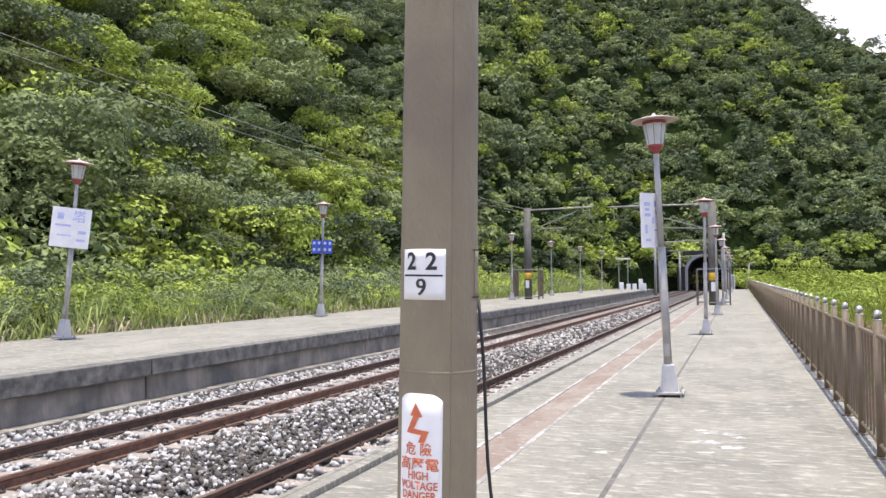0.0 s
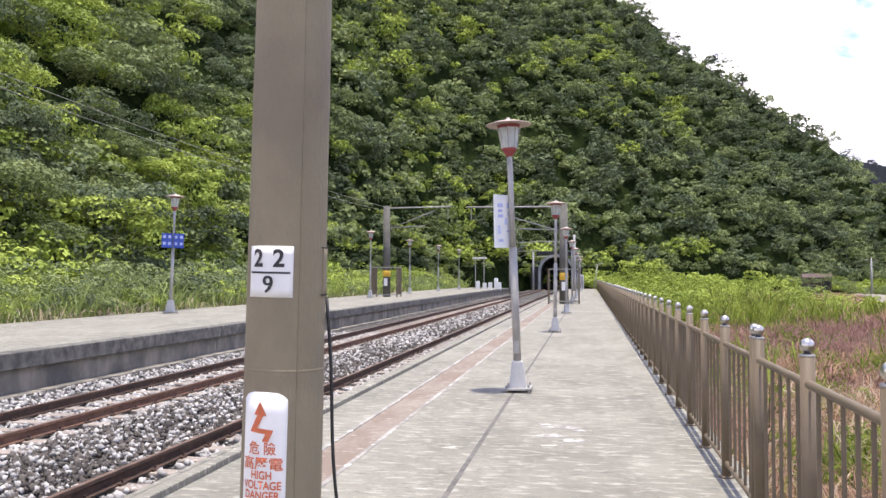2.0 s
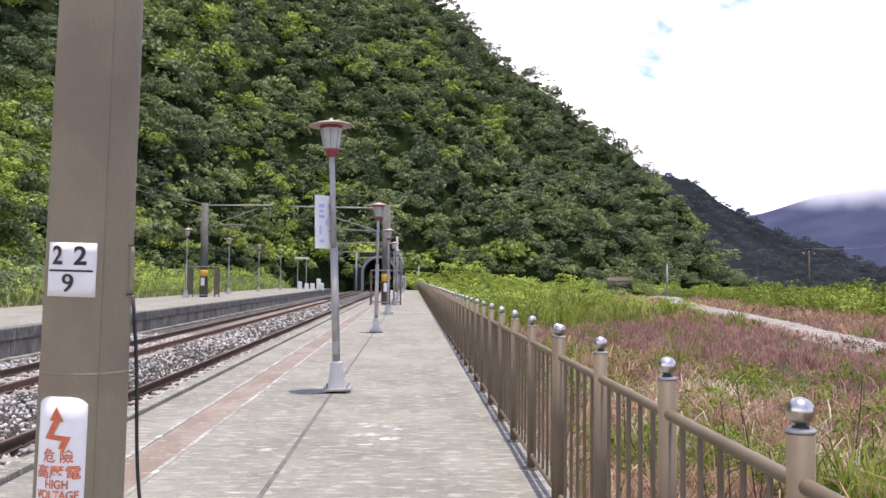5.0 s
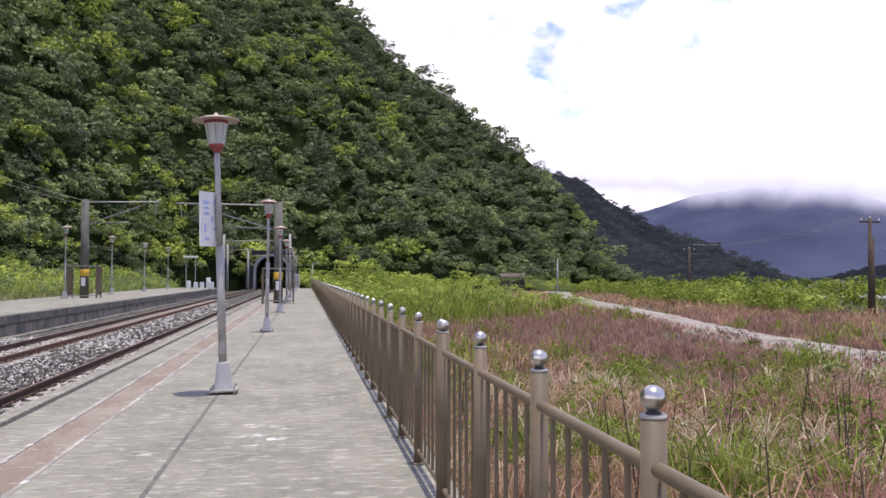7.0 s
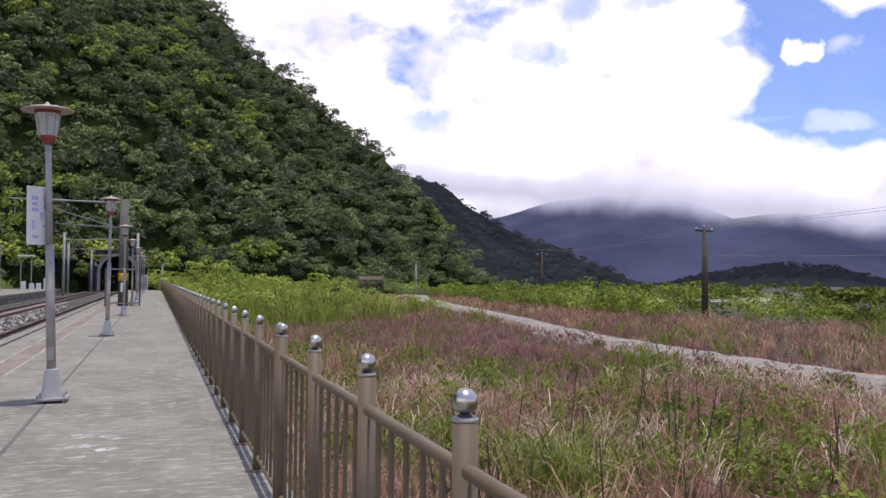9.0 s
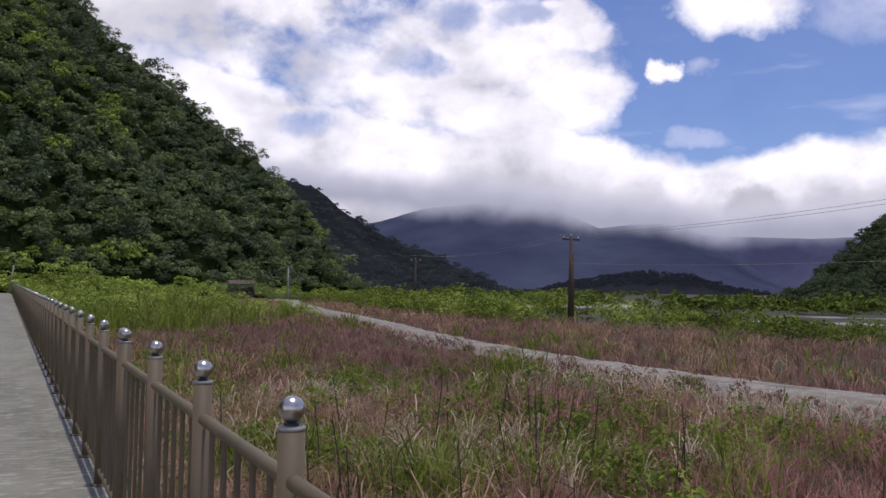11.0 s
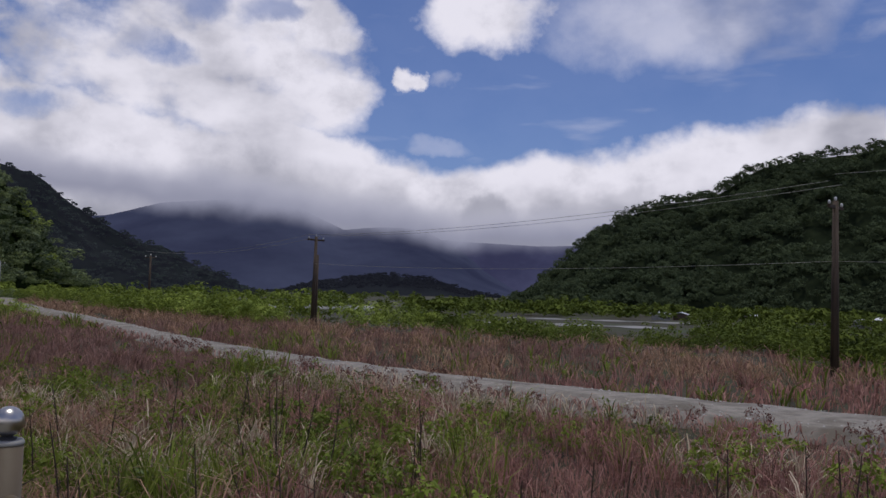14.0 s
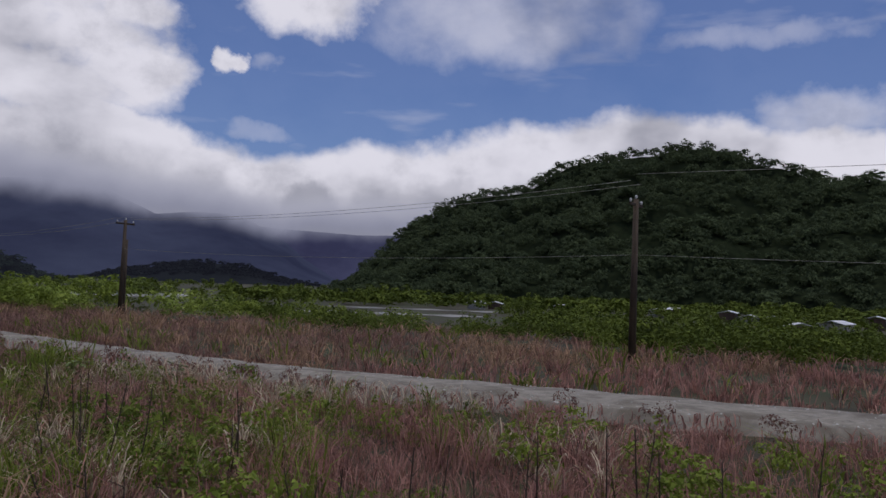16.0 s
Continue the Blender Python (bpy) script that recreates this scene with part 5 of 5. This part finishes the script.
def wires():
    def wire(a, b, sag, r=0.0095):
        bm = bmesh.new()
        pts = [Vector(a).lerp(Vector(b), k / 16) - Vector((0, 0, sag * 4 * (k / 16) * (1 - k / 16))) for k in range(17)]
        path_tube(bm, pts, r, 4)
        solo("power_wire", bm, M_GALV, "thin grey power wire between utility poles", "wire", "power wires")
    (x0, y0, h0), (x1, y1, h1), (x2, y2, h2) = UP
    for k in (-0.66, 0.66):
        wire((x0 + k, y0, h0 - 1.0 + 0.35), (x1 + k, y1, h1 - 1.25), 0.5)
        wire((x1 + k, y1, h1 - 1.25), (x2 + k, y2, h2 - 1.25), 0.7)
    wire((x0, y0, 6.55), (31.0, -40, 6.4), 0.15)
    wire((x0, y0, 3.15), (x1, y1, 3.4), 0.35, 0.008)
    wire((x0, y0, 3.15), (31.0, -40, 3.0), 0.35, 0.008)


wires()


def far_buildings():
    # sheet roofs and walls of the village under the hill
    spots = [(60.3, 232, 4.2, 1.7, 0), (61.6, 236, 2.4, 1.7, 10), (66.2, 228, 4, 1.7, -15), (72.4, 226, 5, 1.7, 25), (73.6, 230, 4, 2.0, 60), (77.0, 205, 8, 2.2, 8), (78.3, 196, 3, 1.6, 0), (80.0, 200, 5, 1.6, 30), (81.3, 140, 3.4, 1.7, 20), (83.4, 150, 6.5, 2.1, -10), (85.6, 200, 7, 2.4, 0)]
    for k, (a, d, w, h, r) in enumerate(spots):
        x, y = d * math.sin(radians(a)), d * math.cos(radians(a))
        t = thing("village_house", pose(x, y, -4.2, 0, 0, r), "small low house with pale sheet-metal roof", "house", "village houses")
        bm = bmesh.new()
        box(bm, 0, 0, h / 2, w * 0.9, 3.6, h)
        part("wall", bm, M_HUT if k % 3 else M_CONC_POLE, t)
        bm = bmesh.new()
        for s in (-1, 1):
            box(bm, 0, s * 1.05, h + 0.25, w, 2.3, 0.1, 0, Matrix.Rotation(radians(-14 * s), 3, "X"))
        part("roof", bm, M_TIN, t)
        for wx in (-0.25, 0.25):
            bm = bmesh.new()
            box(bm, wx * w, -1.82, h * 0.55, 0.9, 0.06, 0.9)
            part("window", bm, M_DARK, t)
    t = thing("roadside_hut", pose(41.5, 163, -1.1, 0, 0, -12), "low dark reddish hut at the foot of the hill", "hut")
    bm = bmesh.new()
    box(bm, 0, 0, 0.7, 4.8, 5.0, 3.8)
    part("wall", bm, M_HUT, t)
    bm = bmesh.new()
    for s in (-1, 1):
        box(bm, 0, s * 1.3, 2.85, 5.1, 2.8, 0.12, 0, Matrix.Rotation(radians(-16 * s), 3, "X"))
    part("roof", bm, M_HUT, t)
    bm = bmesh.new()
    box(bm, 1.5, -2.52, 1.0, 1.0, 0.06, 1.8)
    part("door", bm, M_DARK, t)
    # pale river gravel and the far embankment
    for a0, a1, d0, d1, label in ((46.5, 61, 161, 170, "pale grey river gravel bank"), (50, 63, 200, 208, "thin pale strip of river gravel"), (32.5, 41, 245, 300, "wide pale dry river bed")):
        bm = bmesh.new()
        lo, hi = [], []
        for k in range(13):
            a = radians(a0 + (a1 - a0) * k / 12)
            w = math.sin(k * 1.7) * 3
            for d, row in ((d0 + w + 2 * math.sin(k * 3.1), lo), (d1 - w, hi)):
                row.append(bm.verts.new((d * math.sin(a), d * math.cos(a), float(ground_z(d * math.sin(a))) + 0.12)))
        for k in range(12):
            bm.faces.new((lo[k], lo[k + 1], hi[k + 1], hi[k]))
        solo("river_gravel", bm, M_GRAVEL, label, "river bed", kind="structure")


far_buildings()


# ---- plants ----
def noise2(x, y, s, seed=0.0):
    x, y = x / s + seed, y / s + seed * 1.7
    return (np.sin(x * 1.3 + 1.7 * np.sin(y * 0.9)) + np.sin(y * 1.7 + 1.3 * np.sin(x * 1.1 + 2)) + 0.6 * np.sin(x * 3.1 + y * 2.3) + 0.4 * np.sin(x * 5.3 - y * 4.1)) / 3.0


def blades(name, x, y, h, w, lean, material, label, category="grass", z=None, a=None):
    n = len(x)
    z = ground_z(x) if z is None else z
    a = rng.random(n) * 6.28318 if a is None else a + rng.normal(0, 0.7, n)
    b = rng.random(n) * 6.28318
    dx, dy = np.cos(a), np.sin(a)
    wx, wy = np.cos(b) * w / 2, np.sin(b) * w / 2
    l = lean * h * (0.4 + 0.9 * rng.random(n))
    P = np.zeros((n, 5, 3), np.float32)
    for k, (t, q, ww) in enumerate(((0.0, 0.0, 0.7), (0.62, 0.3, 1.0))):
        hz = h * t
        for s, c in ((-1, 0), (1, 1)):
            P[:, 2 * k + c, 0] = x + dx * l * q + s * wx * ww
            P[:, 2 * k + c, 1] = y + dy * l * q + s * wy * ww
            P[:, 2 * k + c, 2] = z + hz
    P[:, 4, 0], P[:, 4, 1], P[:, 4, 2] = x + dx * l, y + dy * l, z + h * (0.97 - 0.45 * lean * rng.random(n))
    f = np.array([[0, 1, 3], [0, 3, 2], [2, 3, 4]])
    F = (f[None] + (np.arange(n) * 5)[:, None, None]).reshape(-1, 3)
    return tagged(new(name, raw(name, P.reshape(-1, 3), F, material)), label, category, kind="stuff")


def spread(n, x0, x1, y0, y1, tuft=9, radius=0.12):
    """Tufts: place, height factor and outward lean of each blade."""
    m = n // tuft
    cx, cy = rng.uniform(x0, x1, m), rng.uniform(y0, y1, m)
    ox, oy = rng.normal(0, radius, m * tuft), rng.normal(0, radius, m * tuft)
    x, y = np.repeat(cx, tuft) + ox, np.repeat(cy, tuft) + oy
    tall = np.repeat(rng.uniform(0.45, 1.25, m), tuft)
    gap = np.abs(x - interp(y, LANE)) - interp(y, LANE_W) / 2
    near_side = x < interp(y, LANE)
    tall = tall * np.where(near_side, np.clip(0.3 + gap / 5, 0.42, 1.0), np.clip(0.5 + gap / 4, 0.55, 1.0))
    ok = (gap > 0.05) & (x > 1.35)
    return x[ok], y[ok], tall[ok], np.arctan2(oy, ox)[ok]


def field():
    zones = [(46000, 1.4, 12, -4, 17, 0.013), (36000, 12, 21, -12, 30, 0.018), (26000, 1.4, 14, 17, 55, 0.026), (12000, 14, 25, 28, 62, 0.035), (13000, 1.4, 34, 55, 128, 0.07), (34000, 19, 36, -14, 60, 0.034), (9000, 26, 46, 60, 130, 0.07), (9000, 33, 62, -20, 60, 0.05)]
    bag = {"pink": [], "straw": [], "weed": []}
    for n, x0, x1, y0, y1, w in zones:
        x, y, tall, out = spread(n, x0, x1, y0, y1, 14, 0.05 + w * 3)
        pink = 0.8 * noise2(x, y, 3.4, 3.0) + 0.6 * noise2(x, y, 1.0, 9.0)
        green = 0.75 * noise2(x, y, 2.6, 7.0) + 0.7 * noise2(x, y, 0.9, 1.0)
        # green by the fence far along the platform, red grass towards the lane
        pink = pink - 0.15 + np.clip((x - 7) / 8, -0.55, 0.6) - np.clip((y - 45) / 30, 0, 1.5) + np.where(np.abs(x - interp(y, LANE)) < 4.5, 0.3, 0)
        pink = pink + 0.55 * np.clip((11 - y) / 6, 0, 1) * np.clip((x - 5) / 3, 0, 1) + 0.5 * np.exp(-((y - 36) / 11) ** 2 - ((x - 12) / 8) ** 2) + 1.1 * np.exp(-((y - 3.5) / 3.2) ** 2 - ((x - 9) / 2.6) ** 2)
        green = green + 0.28 * np.clip((9 - x) / 4, 0, 1) - 0.35 * np.exp(-((y - 36) / 11) ** 2 - ((x - 12) / 8) ** 2) - 0.8 * np.exp(-((y - 3.5) / 3.0) ** 2 - ((x - 9) / 2.4) ** 2) + np.clip((y - 34) / 30, 0, 1.6) * np.clip((22 - x) / 14, -0.3, 1) - 0.1 * (x > 24)
        pick = rng.normal(0, 0.12, len(x))
        kind = np.where(green + pick > np.where(y < 24, 0.62, 0.5), 2, np.where(pink + rng.normal(0, 0.16, len(x)) > np.where(x > interp(y, LANE), 0.4, -0.12), 0, 1))
        for k, key in enumerate(("pink", "straw", "weed")):
            s = kind == k
            bag[key].append((x[s], y[s], np.full(s.sum(), w), tall[s], out[s]))
    for key, material, h0, h1, lean, label in (("pink", M_PINK, 0.3, 0.7, 0.7, "dry pinkish-red seeding grass"), ("straw", M_STRAW, 0.3, 0.85, 1.15, "dry straw-coloured grass with curled blades"), ("weed", M_WEED, 0.3, 0.8, 0.85, "rough green weeds and grass")):
        x, y, w, tall, out = (np.concatenate(c) for c in zip(*bag[key]))
        tall = np.maximum(tall * (1 + 0.35 * noise2(x, y, 2.0, 5.0) + 0.7 * noise2(x, y, 0.7, 8.0)), 0.22)
        h = (h0 + (h1 - h0) * rng.random(len(x))) * tall
        if key == "weed":
            h = h * np.where((y > 45) & (x < 20), 2.1, 1.25)
            w = w * 1.5
        if key == "pink":
            # browner towards the far patch
            far = y + rng.normal(0, 2.0, len(y)) > 15
            blades("mauve_grass", x[far], y[far], h[far], (w * rng.uniform(0.6, 1.5, len(x)))[far], lean, M_MAUVE, "dry brownish-mauve grass", a=out[far])
            x, y, h, w, out = x[~far], y[~far], h[~far], w[~far], out[~far]
        blades(key + "_grass" if key != "weed" else "green_weeds", x, y, h, w * rng.uniform(0.6, 1.5, len(x)), lean, material, label, a=out)
    # dark red tufts along the near edge of the lane
    n = 1600
    y = rng.uniform(-8, 62, n // 8).repeat(8) + rng.normal(0, 0.12, n)
    x = interp(y, LANE) - interp(y, LANE_W) / 2 - np.abs(rng.normal(0.15, 0.5, n))
    blades("lane_edge_grass", x, y, rng.uniform(0.12, 0.38, n), rng.uniform(0.02, 0.04, n), 0.6, M_PINK, "reddish grass tufts along the lane's edge", z=np.full(n, -1.12))
    # long arching dry leaves that catch the light
    m = 1000
    cx, cy = rng.uniform(1.6, 16, m), rng.uniform(-4, 19, m)
    ok = (noise2(cx, cy, 1.7, 12.0) > np.where((cy < 8) & (cx > 6), 0.35, 0.0)) & (np.abs(cx - interp(cy, LANE)) > 2.2)
    cx, cy = cx[ok], cy[ok]
    k = 14
    n = len(cx) * k
    x, y = np.repeat(cx, k) + rng.normal(0, 0.05, n), np.repeat(cy, k) + rng.normal(0, 0.05, n)
    a, ln = rng.random(n) * 6.28318, rng.uniform(0.4, 0.9, n)
    up, w = rng.uniform(0.55, 1.0, n), rng.uniform(0.014, 0.032, n)
    V = np.zeros((n, 10, 3), np.float32)
    for s in range(5):
        t = s / 4
        out = ln * (0.75 * t ** 1.6)
        hz = ln * up * (2.0 * t - 1.15 * t ** 2.4)
        ww = w * (1 - t) ** 0.6 / 2
        for c, sg in ((0, -1), (1, 1)):
            V[:, 2 * s + c, 0] = x + np.cos(a) * out - np.sin(a) * ww * sg
            V[:, 2 * s + c, 1] = y + np.sin(a) * out + np.cos(a) * ww * sg
            V[:, 2 * s + c, 2] = ground_z(x) + hz
    f = np.array([[2 * s, 2 * s + 1, 2 * s + 3, 2 * s + 2] for s in range(4)])
    F = (f[None] + (np.arange(n) * 10)[:, None, None])
    green = np.repeat(rng.random(len(cx)) < 0.12, k)
    for sel, material, label in ((~green, M_STRAW_PALE, "pale arching dry grass leaves"), (green, M_WEED, "arching green grass leaves")):
        idx = np.nonzero(sel)[0]
        Vs = V[idx].reshape(-1, 3)
        Fs = (f[None] + (np.arange(len(idx)) * 10)[:, None, None]).reshape(-1, 4)
        tagged(new("arching_grass", raw("arching_grass", Vs, Fs, material)), label, "grass", kind="stuff")
    # tall dead stalks near the railing
    x, y = rng.uniform(2.2, 9, 70), rng.uniform(-1, 13, 70)
    x[:5], y[:5] = (6.4, 6.7, 6.9, 7.3, 8.5), (9.45, 9.3, 9.2, 9.0, 8.4)
    for k in range(70):
        bm = bmesh.new()
        h = rng.uniform(0.9, 1.5)
        p = Vector((x[k], y[k], float(ground_z(x[k])) - 0.03))
        tip = p + Vector((rng.normal(0, 0.12), rng.normal(0, 0.12), h))
        tube(bm, p, p.lerp(tip, 0.6) + Vector((0.02, 0, 0)), 0.012, 0.009, 6)
        tube(bm, p.lerp(tip, 0.6) + Vector((0.02, 0, 0)), tip, 0.009, 0.005, 6)
        for j in range(5):
            q = p.lerp(tip, 0.55 + 0.09 * j)
            tube(bm, q, q + Vector((rng.normal(0, 0.06), rng.normal(0, 0.06), 0.08)), 0.006, 0.002, 5)
        solo("dead_stalk", bm, M_STALK, "dark dead weed stalk standing in the grass", "weed", "dead stalks")


field()

T_BUSH = [crown_template(420, 0.06, s, 0.9) for s in (21, 22, 23, 24)]
T_WEED = [crown_template(170, 0.075, s, 1.0) for s in (61, 62, 63)]
T_HEDGE = [crown_template(620, 0.05, s, 0.9) for s in (51, 52, 53, 54)]
T_SHRUB = [crown_template(160, 0.13, s, 0.9) for s in (31, 32, 33)]


def bushes():
    def row(n, x0, x1, y0, y1, r0, r1, T, material, label, dens=0.0, seed=2.0, name="bushes", squash=(0.8, 1.15)):
        x, y = rng.uniform(x0, x1, n), rng.uniform(y0, y1, n)
        d, az = np.hypot(x, y), np.degrees(np.arctan2(x, y))
        river = (((az > 47) & (az < 62) & (d < 225)) | ((az > 32) & (az < 42) & (d < 240))) & (d > 75)
        ok = (noise2(x, y, 7.0, seed) > dens) & (np.abs(x - interp(y, LANE)) > 3.0) & ~river
        x, y = x[ok], y[ok]
        r = r0 + (r1 - r0) * rng.random(len(x)) ** 1.5
        # lower where the river bank lies open behind
        r = r * np.where((az[ok] > 49) & (az[ok] < 62) & (d[ok] < 75), 0.75, 1.0)
        woods(name, np.stack([x, y, ground_z(x) + r * 0.35], 1), r, T, material, label, "bushes", squash)
    # the hedge of scrub beyond the lane
    row(120, 33, 54, 34, 72, 0.9, 2.1, T_BUSH, M_BUSH, "leafy green scrub beyond the lane", 0.0)
    row(60, 33, 46, 52, 84, 1.2, 3.0, T_BUSH, M_BUSH, "tall leafy scrub beyond the lane", -0.2, 5.0)
    row(50, 33, 56, 36, 80, 0.7, 2.0, T_BUSH, M_TREE_B, "bright leafy scrub beyond the lane", 0.0, 11.0)
    row(130, 34.5, 54, 4, 40, 0.8, 1.9, T_BUSH, M_SCRUB, "low dark green scrub beyond the lane", -0.2, 9.0)
    row(60, 32, 54, 2, 44, 0.4, 0.9, T_BUSH, M_WEED, "yellow-green scrub beyond the lane", -0.1, 7.0)
    row(150, 37.5, 62, -18, 16, 0.8, 1.9, T_BUSH, M_SCRUB, "low dark leafy green scrub beyond the lane", -0.2)
    row(120, 34, 60, 60, 140, 1.2, 2.6, T_BUSH, M_BUSH, "light green scrub beyond the lane", -0.4)
    row(50, 40, 60, -14, 60, 0.6, 1.2, T_BUSH, M_SCRUB, "dark green weeds beyond the lane", -0.2, 5.0)
    row(520, 58, 260, -40, 260, 1.2, 2.6, T_SHRUB, M_SCRUB, "dark scrub on the valley floor", -0.1, 4.0)
    row(160, 60, 130, -30, 150, 0.8, 1.6, T_SHRUB, M_BUSH, "light scrub on the valley floor", 0.0, 8.0)
    row(260, 150, 420, -20, 480, 2.5, 5.0, T_SHRUB, M_SCRUB, "dark scrub and trees along the river", -0.5, 3.0)
    row(150, 2.5, 24, 62, 134, 0.7, 2.1, T_BUSH, M_TREE_B, "bright green scrub at the field's end", -0.4, 1.0)
    row(60, 34, 50, 140, 158, 0.8, 1.7, T_BUSH, M_TREE, "green bushes round the hut at the hill's foot", -0.6, 17.0)
    # small leafy weeds among the grass
    row(800, 2.4, 17.0, -6, 36, 0.18, 0.52, T_WEED, M_WEED, "feathery green weeds standing in the grass", -0.1, 6.0, "leafy_weeds", (1.1, 1.9))
    row(200, 4.0, 16.0, -6, 30, 0.28, 0.7, T_BUSH, M_BUSH, "leafy green bushes standing in the grass", 0.1, 15.0, "leafy_weeds", (0.9, 1.4))
    row(480, 60, 235, -45, 105, 0.9, 2.2, T_SHRUB, M_SCRUB, "green scrub on the flat by the village", -0.6, 13.0)
    # the wooded flat between the river and the hill
    az, d = rng.uniform(43, 90, 420), rng.uniform(215, 345, 420)
    r = rng.uniform(1.6, 3.6, 420)
    x, y = d * np.sin(np.radians(az)), d * np.cos(np.radians(az))
    woods("river_flat_scrub", np.stack([x, y, ground_z(x) + r * 0.4], 1), r, T_LOW, M_SCRUB, "dark green scrub on the flat below the hill", "bushes")
    # bushes that half hide the hut
    n = 14
    x, y, r = np.linspace(36.5, 46.5, n), 157 + 2 * rng.random(n), rng.uniform(1.0, 1.7, n)
    woods("hut_bushes", np.stack([x, y, ground_z(x) + 1.5 * r], 1), r, T_BUSH, M_TREE, "green bushes in front of the hut", "bushes")
    # fringe at the foot of the hill
    az = rng.uniform(-4, 21.5, 170)
    d = interp(az, FOOT_L) - rng.uniform(0, 14, 170)
    r = rng.uniform(1.4, 3.2, 170)
    x, y = d * np.sin(np.radians(az)), d * np.cos(np.radians(az))
    ok = (x > 2) | (y > 140)
    woods("hill_foot_trees", np.stack([x, y, ground_z(x) + r * 0.5], 1)[ok], r[ok], T_MID, M_TREE_B, "bright green trees at the foot of the hill", "trees")
    # tall bright trees beside the tunnel
    az, d, r = np.array([2.3, 3.4, 4.4, 5.6, 1.4]), np.array([116.0, 113, 118, 121, 124]), np.array([2.2, 3.2, 2.6, 2.3, 2.0])
    x, y = d * np.sin(np.radians(az)), d * np.cos(np.radians(az))
    woods("tunnel_side_trees", np.stack([x, y, ground_z(x) + np.array([2.2, 3.6, 2.8, 2.0, 1.6])], 1), r, T_NEAR, M_TREE_B, "bright green leafy trees beside the tunnel", "trees", (0.9, 1.3))
    # behind the far platform
    n = 620
    y = 5 + 107 * rng.random(n) ** 1.3
    x = -16.9 - rng.random(n) ** 1.4 * 10
    r = rng.uniform(0.4, 0.9, n) + rng.random(n) * np.clip((-16.6 - x) / 2.5, 0, 1.3)
    P = np.stack([x, y, r * 0.6], 1)
    for T, z in ((T_HEDGE, y < 32), (T_BUSH, y >= 32)):
        s = rng.random(n)
        for lo, hi, material, label in ((0, 0.34, M_TREE_B, "bright green shrubs behind the far platform"), (0.34, 0.72, M_TREE, "green shrubs behind the far platform"), (0.72, 1, M_TREE_D, "dark green shrubs behind the far platform")):
            k = z & (s >= lo) & (s < hi)
            woods("platform_shrubs", P[k], r[k], T, material, label, "bushes")
    m = 9000
    y = 5 + 108 * rng.random(m) ** 1.35
    x = -16.35 - rng.random(m) ** 1.5 * 7.5
    blades("cane_grass", x, y, rng.uniform(0.4, 1.9, m) * (1 + 0.5 * noise2(x, y, 1.6, 4.0)), rng.uniform(0.015, 0.035, m) * (1 + y / 60), 1.1, M_CANE, "tall bright green cane grass behind the far platform", "grass", z=np.zeros(m))

    # withered leaves at the foot of the cane
    m = 1500
    y = 5 + 70 * rng.random(m) ** 1.4
    x = -16.3 - rng.random(m) * 0.8
    blades("withered_cane", x, y, rng.uniform(0.2, 0.75, m) * (1 + 0.6 * noise2(x, y, 1.3, 14.0)), rng.uniform(0.02, 0.045, m), 1.3, M_STRAW_PALE, "withered tan leaves at the foot of the cane", "grass", z=np.zeros(m))
    # dark reddish weeds along the near edge of the lane
    m = 80
    y = rng.uniform(-6, 36, m)
    x = interp(y, LANE) - interp(y, LANE_W) / 2 - 0.25 - np.abs(rng.normal(0.1, 0.45, m))
    r = rng.uniform(0.12, 0.32, m)
    woods("reddish_weeds", np.stack([x, y, np.full(m, -1.15) + r * 0.5], 1), r, T_WEED, M_DOCK, "dark reddish weeds along the lane's edge", "weeds", (1.1, 1.9))


bushes()


def leafy_plant(x, y, h, n, label):
    t = thing("leafy_plant", pose(x, y, float(ground_z(x)) - 0.02), label, "plant", "leafy plants")
    bm = bmesh.new()
    tube(bm, (0, 0, 0), (0.03, 0.01, h * 0.95), 0.012, 0.006, 6)
    part("stem", bm, M_STALK, t)
    leaf = bmesh.new()
    pts = [(0, 0, 0), (0.05, 0.045, 0.012), (0.11, 0.05, 0.014), (0.17, 0.0, -0.01), (0.11, -0.05, 0.014), (0.05, -0.045, 0.012)]
    vs = [leaf.verts.new(p) for p in pts]
    mid = leaf.verts.new((0.09, 0, -0.006))
    for k in range(6):
        leaf.faces.new((vs[k], vs[(k + 1) % 6], mid))
    leaf = done(leaf, "leaf", M_TREE)
    for k in range(n):
        z = h * (0.35 + 0.65 * rng.random())
        m = pose(0.03 * z / h, 0, z, 0, rng.uniform(-35, 30), rng.random() * 360)
        share("leaf", leaf, t, m @ Matrix.Translation((rng.uniform(0.02, 0.14), 0, 0)) @ Matrix.Diagonal((*[rng.uniform(0.8, 1.3)] * 3, 1)))
    return t


for x_, y_, h_, n_ in ((5.2, 9.95, 0.5, 38), (12.1, 17.5, 0.9, 30), (12.9, 14.9, 0.85, 30)):
    leafy_plant(x_, y_, h_, n_, "broad-leaved green plant among dry grass")
